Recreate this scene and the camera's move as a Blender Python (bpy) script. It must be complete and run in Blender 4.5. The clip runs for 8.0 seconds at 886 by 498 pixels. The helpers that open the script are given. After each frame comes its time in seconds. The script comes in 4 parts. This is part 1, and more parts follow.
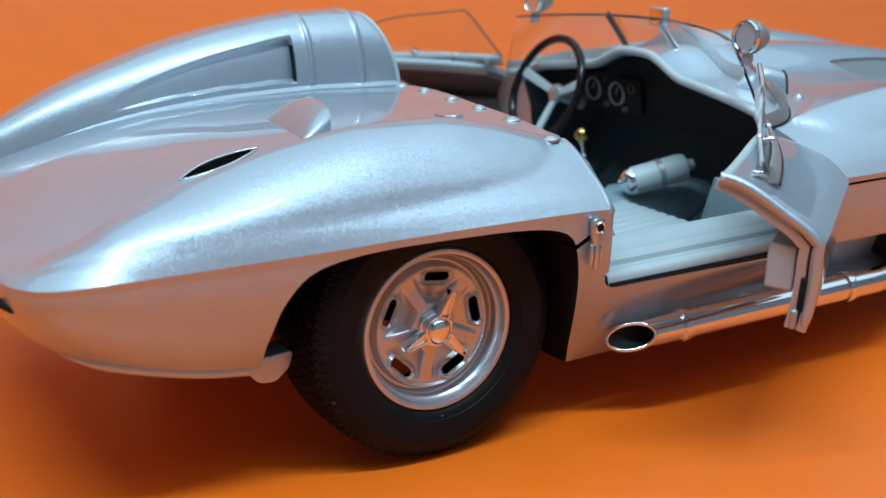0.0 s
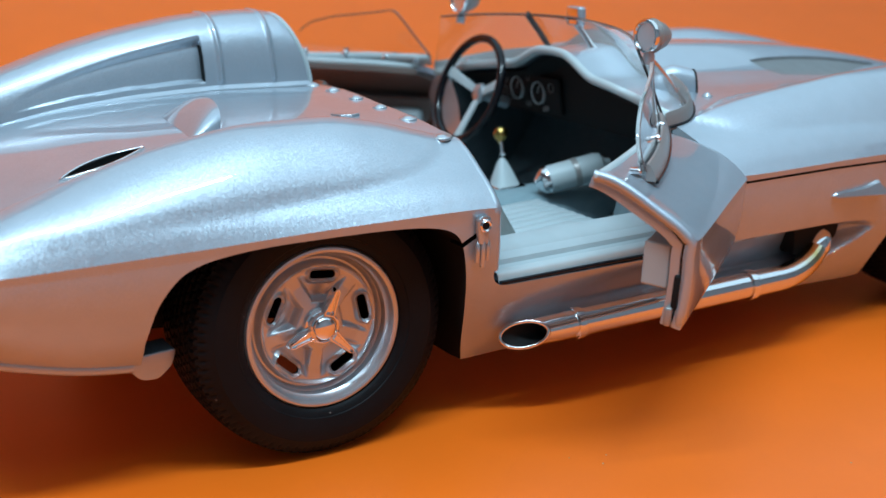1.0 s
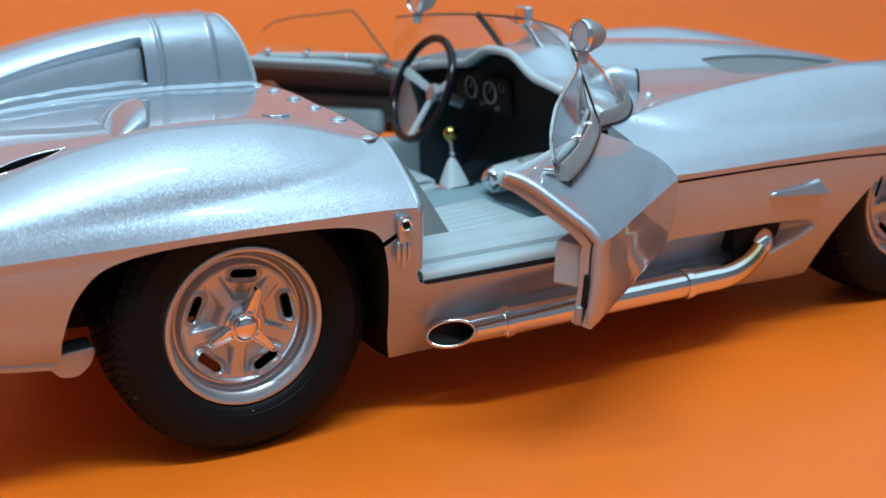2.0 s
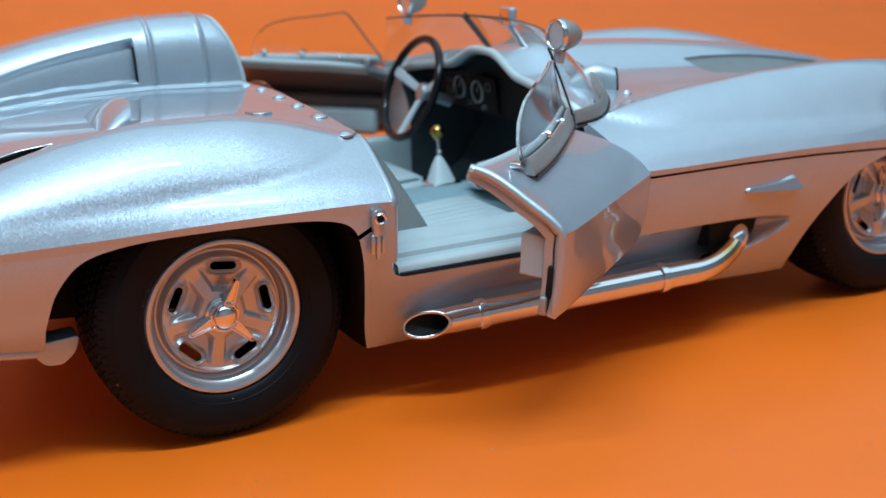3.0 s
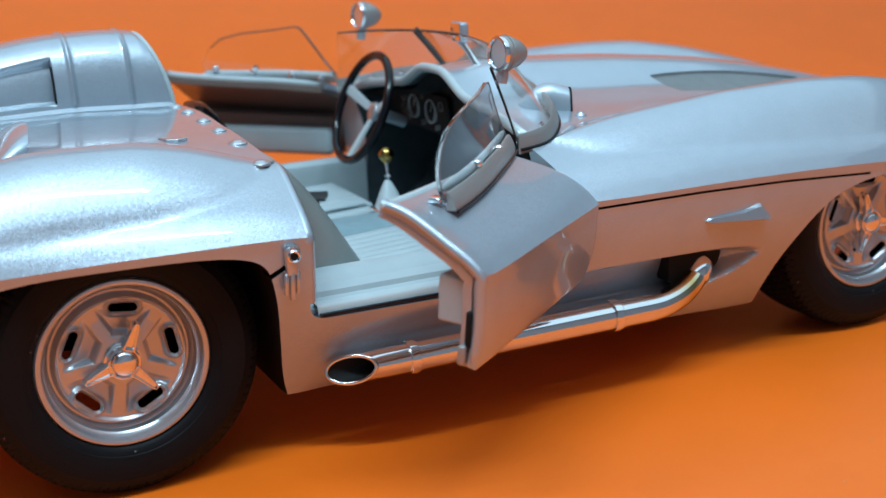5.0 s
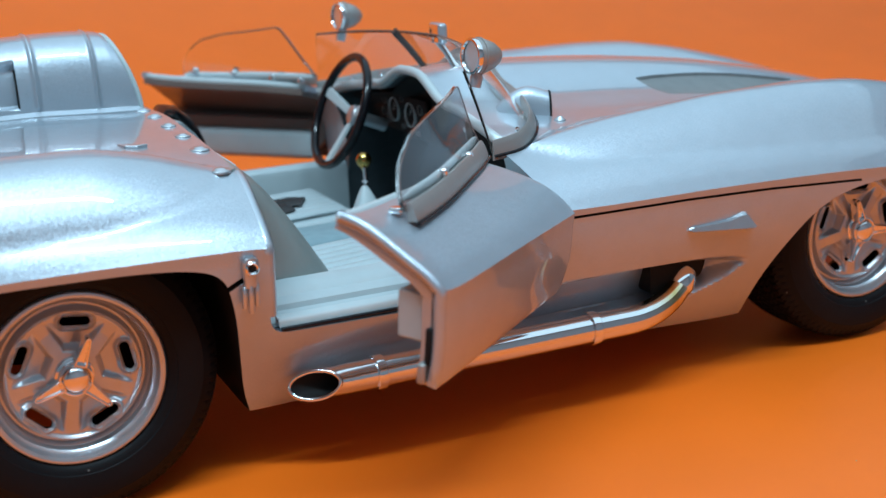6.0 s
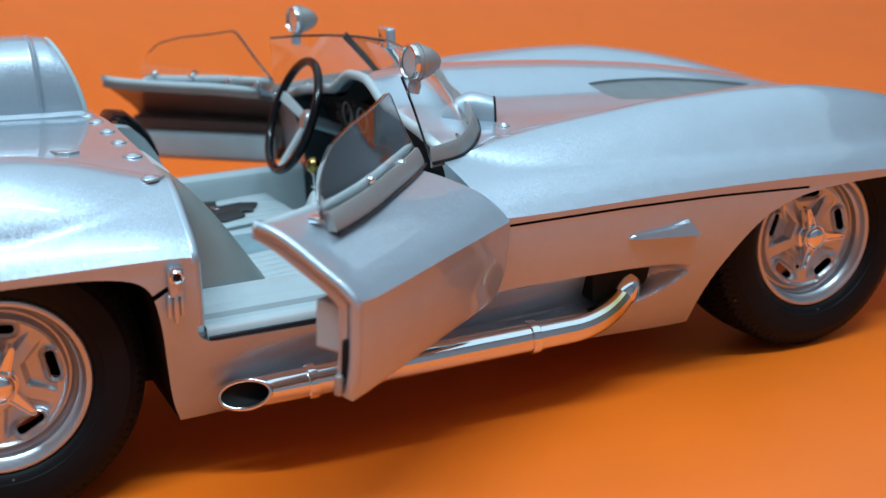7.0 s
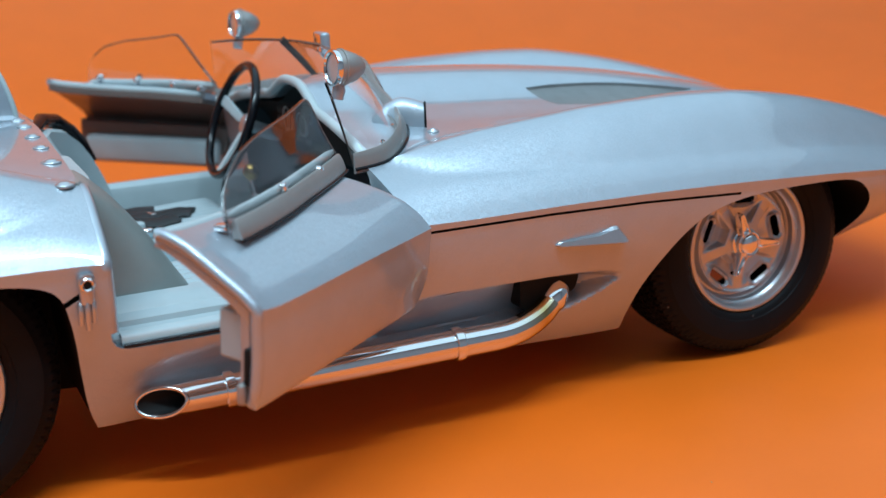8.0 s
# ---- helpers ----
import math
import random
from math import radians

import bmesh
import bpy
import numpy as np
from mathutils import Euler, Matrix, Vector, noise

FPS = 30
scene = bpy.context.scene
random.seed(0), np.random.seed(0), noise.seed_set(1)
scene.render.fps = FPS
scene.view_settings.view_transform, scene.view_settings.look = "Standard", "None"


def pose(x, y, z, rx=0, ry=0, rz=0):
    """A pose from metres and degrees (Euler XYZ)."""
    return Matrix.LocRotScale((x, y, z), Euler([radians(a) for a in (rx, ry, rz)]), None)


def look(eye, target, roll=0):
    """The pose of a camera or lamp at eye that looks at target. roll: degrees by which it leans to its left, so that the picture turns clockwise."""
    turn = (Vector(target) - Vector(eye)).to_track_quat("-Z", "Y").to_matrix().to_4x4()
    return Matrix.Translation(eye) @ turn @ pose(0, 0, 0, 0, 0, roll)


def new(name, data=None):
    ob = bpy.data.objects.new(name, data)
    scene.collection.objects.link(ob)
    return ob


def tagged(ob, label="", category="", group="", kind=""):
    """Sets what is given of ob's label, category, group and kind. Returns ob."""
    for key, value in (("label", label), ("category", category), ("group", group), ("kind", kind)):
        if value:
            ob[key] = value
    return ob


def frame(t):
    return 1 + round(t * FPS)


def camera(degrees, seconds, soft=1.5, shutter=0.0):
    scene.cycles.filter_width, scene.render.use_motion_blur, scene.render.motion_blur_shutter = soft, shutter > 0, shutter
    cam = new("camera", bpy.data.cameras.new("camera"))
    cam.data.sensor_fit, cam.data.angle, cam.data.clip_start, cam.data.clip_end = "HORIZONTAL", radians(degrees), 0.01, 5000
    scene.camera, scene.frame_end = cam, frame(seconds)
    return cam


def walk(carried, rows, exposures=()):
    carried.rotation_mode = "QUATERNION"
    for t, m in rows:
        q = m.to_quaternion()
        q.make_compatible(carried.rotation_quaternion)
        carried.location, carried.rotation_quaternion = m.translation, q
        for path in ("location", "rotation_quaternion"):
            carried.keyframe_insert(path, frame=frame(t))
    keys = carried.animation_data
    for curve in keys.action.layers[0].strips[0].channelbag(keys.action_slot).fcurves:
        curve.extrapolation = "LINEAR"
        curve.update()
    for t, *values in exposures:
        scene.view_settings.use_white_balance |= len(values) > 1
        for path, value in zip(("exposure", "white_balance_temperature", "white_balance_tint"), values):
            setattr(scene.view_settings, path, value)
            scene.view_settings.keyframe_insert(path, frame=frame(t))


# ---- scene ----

# A die-cast model car, about 1:18, on a sheet of orange paper. All sizes below are in millimetres of the model.
MM = 0.001

# ---------------------------------------------------------------- camera
cam = camera(37.63, 8.0)
cam.data.dof.use_dof = True
cam.data.dof.focus_distance, cam.data.dof.aperture_fstop = 0.190, 28
ROWS = [
    (0.0, -83.23, -190.06, 79.93, -29.750, -16.182, -1.086),
    (0.5, -75.62, -195.88, 79.59, -29.522, -16.111, -1.238),
    (1.0, -68.63, -199.99, 79.65, -29.191, -16.156, -1.319),
    (1.5, -60.90, -203.62, 79.67, -28.484, -16.188, -1.541),
    (3.0, -51.06, -217.32, 79.43, -26.447, -15.964, -2.074),
    (3.5, -48.84, -218.27, 79.33, -26.039, -15.790, -2.216),
    (4.0, -40.02, -214.85, 79.65, -25.570, -15.834, -2.272),
    (4.5, -34.54, -211.76, 79.36, -25.402, -15.727, -2.340),
    (6.0, -21.14, -205.11, 78.50, -24.382, -15.754, -2.574),
    (6.5, -15.94, -205.60, 78.50, -24.098, -15.796, -2.551),
    (7.0, -10.53, -207.69, 78.89, -23.897, -15.809, -2.554),
    (7.5, -4.44, -209.29, 78.96, -23.807, -15.819, -2.593),
    (8.0, -0.22, -211.06, 79.10, -23.992, -15.812, -2.458),
]
walk(cam, [(t, pose(x * MM, y * MM, z * MM, 90 + pitch, 0, yaw) @ pose(0, 0, 0, 0, 0, roll))
           for t, x, y, z, yaw, pitch, roll in ROWS])

# ---------------------------------------------------------------- light
world = bpy.data.worlds.new("room_light")
world.use_nodes = True
scene.world = world
world.node_tree.nodes["Background"].inputs[0].default_value = (0.42, 0.52, 0.62, 1)
world.node_tree.nodes["Background"].inputs[1].default_value = 0.3


def area_lamp(name, eye, target, sx, sy, watts, colour):
    data = bpy.data.lights.new(name, "AREA")
    data.shape, data.size, data.size_y = "RECTANGLE", sx, sy
    data.energy, data.color = watts, colour
    ob = new(name, data)
    ob.matrix_world = look(eye, target)
    return ob


area_lamp("ceiling_panel", (0.33, 0.0, 0.90), (0.33, 0.02, 0), 1.8, 1.7, 8.0, (0.53, 0.82, 1.02))
area_lamp("tube_lamp", (-0.12, -0.28, 0.75), (-0.06, -0.10, 0), 0.66, 0.026, 4.4, (0.60, 0.86, 1.02))
scene.view_settings.exposure = 0.46


# ---------------------------------------------------------------- materials
def mat(name, colour, rough=0.5, metal=0.0, coat=0.0, coat_rough=0.03, vary=0.12, scale=300.0, bump=0.0, bump_scale=2000.0,
        spec=0.5, emit=None):
    """A surface whose colour wanders at two scales, with a fine relief."""
    m = bpy.data.materials.new(name)
    m.use_nodes = True
    nt = m.node_tree
    b = nt.nodes["Principled BSDF"]
    b.inputs["Roughness"].default_value = rough
    b.inputs["Metallic"].default_value = metal
    b.inputs["Coat Weight"].default_value = coat
    b.inputs["Coat Roughness"].default_value = coat_rough
    b.inputs["Specular IOR Level"].default_value = spec
    b.inputs["Base Color"].default_value = (*colour, 1)
    co = nt.nodes.new("ShaderNodeTexCoord")
    if vary > 0:
        n1 = nt.nodes.new("ShaderNodeTexNoise")
        n1.inputs["Scale"].default_value = scale
        n1.inputs["Detail"].default_value = 6
        n2 = nt.nodes.new("ShaderNodeTexNoise")
        n2.inputs["Scale"].default_value = scale * 0.12
        n2.inputs["Detail"].default_value = 3
        add = nt.nodes.new("ShaderNodeMath")
        add.operation = "ADD"
        rng = nt.nodes.new("ShaderNodeMapRange")
        rng.inputs["From Min"].default_value, rng.inputs["From Max"].default_value = 0.6, 1.4
        rng.inputs["To Min"].default_value, rng.inputs["To Max"].default_value = 1 - vary, 1 + vary
        mul = nt.nodes.new("ShaderNodeMix")
        mul.data_type, mul.blend_type = "RGBA", "MULTIPLY"
        mul.inputs["Factor"].default_value = 1
        mul.inputs["A"].default_value = (*colour, 1)
        for n, k in ((n1, 0), (n2, 1)):
            nt.links.new(co.outputs["Object"], n.inputs["Vector"])
            nt.links.new(n.outputs["Fac"], add.inputs[k])
        nt.links.new(add.outputs[0], rng.inputs["Value"])
        nt.links.new(rng.outputs["Result"], mul.inputs["B"])
        nt.links.new(mul.outputs["Result"], b.inputs["Base Color"])
    if bump > 0:
        n3 = nt.nodes.new("ShaderNodeTexNoise")
        n3.inputs["Scale"].default_value = bump_scale
        n3.inputs["Detail"].default_value = 2
        bp = nt.nodes.new("ShaderNodeBump")
        bp.inputs["Strength"].default_value = bump
        bp.inputs["Distance"].default_value = 0.0002
        nt.links.new(co.outputs["Object"], n3.inputs["Vector"])
        nt.links.new(n3.outputs["Fac"], bp.inputs["Height"])
        nt.links.new(bp.outputs["Normal"], b.inputs["Normal"])
    return m


def glass_mat(name, tint=(1, 1, 1), rough=0.0):
    m = bpy.data.materials.new(name)
    m.use_nodes = True
    b = m.node_tree.nodes["Principled BSDF"]
    b.inputs["Base Color"].default_value = (*tint, 1)
    b.inputs["Transmission Weight"].default_value = 1.0
    b.inputs["Roughness"].default_value = rough
    b.inputs["IOR"].default_value = 1.45
    return m


def flake_paint(name, colour, rough, metal, coat, spread, cell):
    """Metallic paint: tiny flakes tilt at random under a smooth clear coat."""
    m = mat(name, colour, rough, metal, coat, 0.025, 0.05, 300)
    nt = m.node_tree
    b = nt.nodes["Principled BSDF"]
    co = nt.nodes.new("ShaderNodeTexCoord")
    geo = nt.nodes.new("ShaderNodeNewGeometry")
    vor = nt.nodes.new("ShaderNodeTexVoronoi")
    vor.inputs["Scale"].default_value = 1 / (cell * MM)
    off, mul, add, nor = [nt.nodes.new("ShaderNodeVectorMath") for _ in range(4)]
    off.operation, mul.operation, add.operation, nor.operation = "SUBTRACT", "SCALE", "ADD", "NORMALIZE"
    off.inputs[1].default_value = (0.5, 0.5, 0.5)
    mul.inputs["Scale"].default_value = spread
    nt.links.new(co.outputs["Object"], vor.inputs["Vector"])
    nt.links.new(vor.outputs["Color"], off.inputs[0])
    nt.links.new(off.outputs[0], mul.inputs[0])
    nt.links.new(mul.outputs[0], add.inputs[0])
    nt.links.new(geo.outputs["Normal"], add.inputs[1])
    nt.links.new(add.outputs[0], nor.inputs[0])
    nt.links.new(nor.outputs[0], b.inputs["Normal"])
    return m


PAINT = flake_paint("silver_paint", (0.43, 0.485, 0.54), 0.42, 0.60, 1.0, 0.12, 0.17)
PAINT.node_tree.nodes["Principled BSDF"].inputs["Coat IOR"].default_value = 1.55
ORANGE = mat("orange_paper", (0.96, 0.158, 0.003), 0.45, 0, vary=0.05, scale=60, bump=0.06, bump_scale=900, spec=0.7)
RUBBER = mat("tyre_rubber", (0.005, 0.005, 0.006), 0.55, 0, vary=0.3, scale=200, bump=0.15, bump_scale=2500, spec=0.16)
WHEEL_SILVER = mat("wheel_silver", (0.55, 0.58, 0.61), 0.33, 0.85, 0.25, 0.08, 0.06, 500, 0.06, 3000)
CHROME = mat("chrome", (0.86, 0.86, 0.87), 0.07, 1.0, vary=0.03, scale=300)
BLACK = mat("black_plastic", (0.006, 0.006, 0.008), 0.16, 0, vary=0.2, scale=200, spec=0.35)
DARK = mat("dark_cavity", (0.008, 0.008, 0.008), 0.7, 0, vary=0.2, scale=200, spec=0.2)
VINYL = mat("grey_vinyl", (0.40, 0.46, 0.475), 0.42, 0, vary=0.08, scale=250, bump=0.08, bump_scale=1800)
CARPET = mat("grey_floor", (0.23, 0.32, 0.35), 0.7, 0, vary=0.12, scale=500, bump=0.3, bump_scale=3000, spec=0.2)
# the cockpit carpet again, with the shade under the dashboard put into its colour
FLOOR_SHADED = mat("shaded_carpet", (0.06, 0.08, 0.09), 0.8, 0, vary=0.2, scale=500, bump=0.3, bump_scale=3000, spec=0.2)
nt = ORANGE.node_tree
nt.nodes["Principled BSDF"].inputs["Sheen Weight"].default_value = 0.04
nt.nodes["Principled BSDF"].inputs["Sheen Roughness"].default_value = 0.4


def specks(m, colour, cell, size):
    """Sparse specks of dust lying on a material."""
    nt = m.node_tree
    b = nt.nodes["Principled BSDF"]
    co = nt.nodes.new("ShaderNodeTexCoord")
    vor = nt.nodes.new("ShaderNodeTexVoronoi")
    vor.inputs["Scale"].default_value = 1 / (cell * MM)
    cut, pick, both = [nt.nodes.new("ShaderNodeMath") for _ in range(3)]
    cut.operation, pick.operation, both.operation = "LESS_THAN", "GREATER_THAN", "MULTIPLY"
    cut.inputs[1].default_value, pick.inputs[1].default_value = size, 0.6
    mix = nt.nodes.new("ShaderNodeMix")
    mix.data_type = "RGBA"
    old = b.inputs["Base Color"].links[0].from_socket
    nt.links.new(co.outputs["Object"], vor.inputs["Vector"])
    nt.links.new(vor.outputs["Distance"], cut.inputs[0])
    nt.links.new(vor.outputs["Color"], pick.inputs[0])
    nt.links.new(cut.outputs[0], both.inputs[0])
    nt.links.new(pick.outputs[0], both.inputs[1])
    nt.links.new(both.outputs[0], mix.inputs["Factor"])
    nt.links.new(old, mix.inputs["A"])
    mix.inputs["B"].default_value = (*colour, 1)
    nt.links.new(mix.outputs["Result"], b.inputs["Base Color"])


specks(RUBBER, (0.16, 0.15, 0.14), 2.2, 0.06)
PALE = mat("pale_trim", (0.47, 0.53, 0.54), 0.45, 0, vary=0.06, scale=300)
BRASS = mat("brass", (0.45, 0.30, 0.09), 0.18, 1.0, vary=0.08, scale=400)
SMOKE_IOR = 1.68
GLASS = glass_mat("clear_plastic", (0.97, 0.98, 0.98))
SMOKE = glass_mat("side_window_plastic", (0.66, 0.60, 0.60))
SMOKE.node_tree.nodes["Principled BSDF"].inputs["IOR"].default_value = SMOKE_IOR
EDGE = mat("plastic_edge", (0.16, 0.11, 0.10), 0.3, 0, vary=0.1)
MIRROR = mat("mirror_face", (0.80, 0.82, 0.83), 0.30, 0.8, vary=0.0)
POST = mat("brown_strip", (0.06, 0.042, 0.036), 0.35, 0, vary=0.15)
HOOD_GREY = mat("vent_grey", (0.22, 0.225, 0.225), 0.5, 0.2, vary=0.15, scale=400)
# far door's inner side: shade and the paper's orange reflection painted as brown
LINING_SHADED = mat("door_card", (0.15, 0.11, 0.095), 0.35, 0, vary=0.1, scale=300)
SATIN = mat("satin_silver", (0.36, 0.345, 0.33), 0.42, 0.5, 0.15, 0.2, 0.06, 400, 0.05, 2500)
TRIM = mat("trim_panel", (0.24, 0.265, 0.255), 0.33, 0, vary=0.12, scale=200, bump=0.06, bump_scale=1800)
STRAP = mat("black_strap", (0.015, 0.015, 0.016), 0.6, 0, vary=0.2, scale=600, bump=0.2)
WALL = mat("wall_paint", (0.34, 0.39, 0.42), 0.8, 0, vary=0.04, scale=3)


# ---------------------------------------------------------------- shape helpers
def pchip(xs, ys):
    """A smooth curve through the points that never overshoots them."""
    xs, ys = np.array(xs, float), np.array(ys, float)
    h, d = np.diff(xs), np.diff(ys) / np.diff(xs)
    m = np.zeros_like(ys)
    m[0], m[-1] = d[0], d[-1]
    for i in range(1, len(xs) - 1):
        if d[i - 1] * d[i] > 0:
            w1, w2 = 2 * h[i] + h[i - 1], h[i] + 2 * h[i - 1]
            m[i] = (w1 + w2) / (w1 / d[i - 1] + w2 / d[i])

    def curve(x):
        x = np.clip(np.asarray(x, float), xs[0], xs[-1])
        i = np.clip(np.searchsorted(xs, x) - 1, 0, len(xs) - 2)
        t = (x - xs[i]) / h[i]
        return ((2 * t ** 3 - 3 * t ** 2 + 1) * ys[i] + (t ** 3 - 2 * t ** 2 + t) * h[i] * m[i]
                + (3 * t ** 2 - 2 * t ** 3) * ys[i + 1] + (t ** 3 - t ** 2) * h[i] * m[i + 1])
    return curve


def mesh_of(name, verts, faces, sharp=35, smooth=True):
    me = bpy.data.meshes.new(name)
    me.from_pydata([tuple(float(c) * MM for c in v) for v in verts], [], faces)
    bm = bmesh.new()
    bm.from_mesh(me)
    bmesh.ops.recalc_face_normals(bm, faces=bm.faces)
    bm.to_mesh(me)
    bm.free()
    if smooth:
        me.polygons.foreach_set("use_smooth", [True] * len(me.polygons))
        me.set_sharp_from_angle(angle=radians(sharp))
    return me


def grid(name, pts, close_u=False, close_v=False, caps=False, sharp=35):
    """A mesh from rows of points; rows run along u, points in a row along v."""
    pts = np.asarray(pts, float)
    nu, nv = pts.shape[:2]
    faces = []
    for i in range(nu if close_u else nu - 1):
        for j in range(nv if close_v else nv - 1):
            a, b = (i + 1) % nu, (j + 1) % nv
            faces.append((i * nv + j, a * nv + j, a * nv + b, i * nv + b))
    if caps:
        faces.append(tuple(range(nv)))
        faces.append(tuple((nu - 1) * nv + j for j in reversed(range(nv))))
    return mesh_of(name, pts.reshape(-1, 3), faces, sharp)


def tube(name, path, radius, n=16, closed=False, caps=True, flat=1.0):
    """A round bar along a path; radius may be one number or one for each point."""
    path = [Vector(p) for p in path]
    k = len(path)
    radius = [radius] * k if isinstance(radius, (int, float)) else radius
    rings, up = [], None
    for i in range(k):
        a = path[(i - 1) % k] if closed or i else path[0]
        b = path[(i + 1) % k] if closed or i < k - 1 else path[-1]
        way = (b - a).normalized()
        if up is None:
            up = Vector((0, 0, 1)) if abs(way.z) < 0.9 else Vector((0, 1, 0))
        side = way.cross(up).normalized()
        up = side.cross(way).normalized()
        rings.append([path[i] + radius[i] * (math.cos(t) * side + flat * math.sin(t) * up)
                      for t in np.linspace(0, 2 * math.pi, n, endpoint=False)])
    return grid(name, rings, close_u=closed, close_v=True, caps=caps and not closed, sharp=50)


def lathe(name, profile, n=48, axis="y", centre=(0, 0, 0), closed=False, sharp=35):
    """A profile of (radius, height along the axis) turned round."""
    rows = []
    for t in np.linspace(0, 2 * math.pi, n, endpoint=False):
        c, s = math.cos(t), math.sin(t)
        row = []
        for r, h in profile:
            p = {"y": (r * c, h, r * s), "z": (r * c, r * s, h), "x": (h, r * c, r * s)}[axis]
            row.append([p[0] + centre[0], p[1] + centre[1], p[2] + centre[2]])
        rows.append(row)
    return grid(name, rows, close_u=True, close_v=closed, sharp=sharp)


def prism(name, outline, lo, hi, axis="y", bevel=0.0, sharp=35):
    """An outline pushed along an axis: (x, z) along y, (x, y) along z, (y, z) along x."""
    bm = bmesh.new()

    def at(p, h):
        return {"y": (p[0], h, p[1]), "z": (p[0], p[1], h), "x": (h, p[0], p[1])}[axis]
    low = [bm.verts.new(Vector(at(p, lo)) * MM) for p in outline]
    top = [bm.verts.new(Vector(at(p, hi)) * MM) for p in outline]
    n = len(outline)
    bm.faces.new(low), bm.faces.new(top[::-1])
    for i in range(n):
        bm.faces.new((low[i], top[i], top[(i + 1) % n], low[(i + 1) % n]))
    bmesh.ops.recalc_face_normals(bm, faces=bm.faces)
    if bevel:
        bmesh.ops.bevel(bm, geom=[e for e in bm.edges if e.calc_face_angle(0) > 0.6], offset=bevel * MM, segments=3, profile=0.5,
                        affect="EDGES", clamp_overlap=True)
    me = bpy.data.meshes.new(name)
    bm.to_mesh(me)
    bm.free()
    me.polygons.foreach_set("use_smooth", [True] * len(me.polygons))
    me.set_sharp_from_angle(angle=radians(sharp))
    return me


def block(name, size, at=(0, 0, 0), bevel=0.4, turn=(0, 0, 0)):
    """A box with rounded edges."""
    bm = bmesh.new()
    bmesh.ops.create_cube(bm, size=1.0)
    bmesh.ops.scale(bm, vec=Vector(size) * MM, verts=bm.verts)
    if bevel:
        bmesh.ops.bevel(bm, geom=bm.edges[:], offset=bevel * MM, segments=3, profile=0.5, affect="EDGES", clamp_overlap=True)
    bmesh.ops.transform(bm, matrix=pose(at[0] * MM, at[1] * MM, at[2] * MM, *turn), verts=bm.verts)
    me = bpy.data.meshes.new(name)
    bm.to_mesh(me)
    bm.free()
    me.polygons.foreach_set("use_smooth", [True] * len(me.polygons))
    me.set_sharp_from_angle(angle=radians(40))
    return me


def part(name, me, material, parent=None, label=""):
    """One mesh object under a thing or under a part."""
    if len(me.materials) == 0:
        me.materials.append(material)
    ob = new(name, me)
    if parent is not None:
        ob.parent = parent
    return tagged(ob, label)


def carved(me, cutters, keep="DIFFERENCE"):
    """The mesh with the cutters taken away (or kept alone); a cutter's faces bring their material along."""
    base = new("carved_base", me)
    made = []
    for cutter, material in cutters:
        if material is not None and len(cutter.materials) == 0:
            cutter.materials.append(material)
        c = new("carving", cutter)
        mod = base.modifiers.new("cut", "BOOLEAN")
        mod.operation, mod.object, mod.solver = keep, c, "EXACT"
        mod.material_mode = "TRANSFER"
        made.append(c)
    dep = bpy.context.evaluated_depsgraph_get()
    out = bpy.data.meshes.new_from_object(base.evaluated_get(dep), preserve_all_data_layers=False, depsgraph=dep)
    for c in made:
        bpy.data.objects.remove(c)
    bpy.data.objects.remove(base)
    out.polygons.foreach_set("use_smooth", [True] * len(out.polygons))
    out.set_sharp_from_angle(angle=radians(32))
    return out


def mirrored(me):
    """The mesh on the other side of the car's middle plane."""
    out = me.copy()
    bm = bmesh.new()
    bm.from_mesh(out)
    bmesh.ops.scale(bm, vec=(1, -1, 1), verts=bm.verts)
    bmesh.ops.reverse_faces(bm, faces=bm.faces)
    bm.to_mesh(out)
    bm.free()
    return out


def moved(me, m):
    out = me.copy()
    out.transform(m)
    return out


# ---------------------------------------------------------------- setting
def sweep():
    """One sheet of orange paper: flat under the car, rising in a bend behind it."""
    rows = []
    for x in np.linspace(-700, 900, 33):
        row = [(x, y, 0) for y in np.linspace(-600, 160, 17)]
        row += [(x, 160 + 420 * math.sin(a), 420 - 420 * math.cos(a)) for a in np.linspace(0.05, 1.1, 20)]
        row += [(x, 534 + 60 * k, 230 + 118 * k) for k in (0.4, 0.8, 1.2, 2.0, 3.0, 4.0)]
        rows.append(row)
    return grid("ground", rows, sharp=80)


tagged(part("ground", sweep(), ORANGE), "smooth matt orange paper sheet under the model car, bent up behind it", "backdrop paper", kind="structure")
for name, size, at in (("wall_back", (2260, 40, 1300), (100, 1070, 600)), ("wall_front", (2260, 40, 1300), (100, -1020, 600)),
                       ("wall_east", (40, 2050, 1300), (1250, 25, 600)), ("wall_west", (40, 2050, 1300), (-1050, 25, 600))):
    tagged(part(name, block(name, size, at, 0), WALL), "plain pale blue-grey room wall", "wall", kind="structure")
tagged(part("ceiling", block("ceiling", (2260, 2050, 40), (100, 25, 1272), 0), WALL), "plain pale ceiling", "ceiling", kind="structure")
tagged(part("floor", block("floor", (2260, 2050, 40), (100, 25, -30), 0), WALL), "plain pale table top under the paper", "table top", kind="structure")

# ---------------------------------------------------------------- body surface
car = new("model_car")
tagged(car, "silver metallic die-cast model of an open racing roadster, both doors open", "model car")

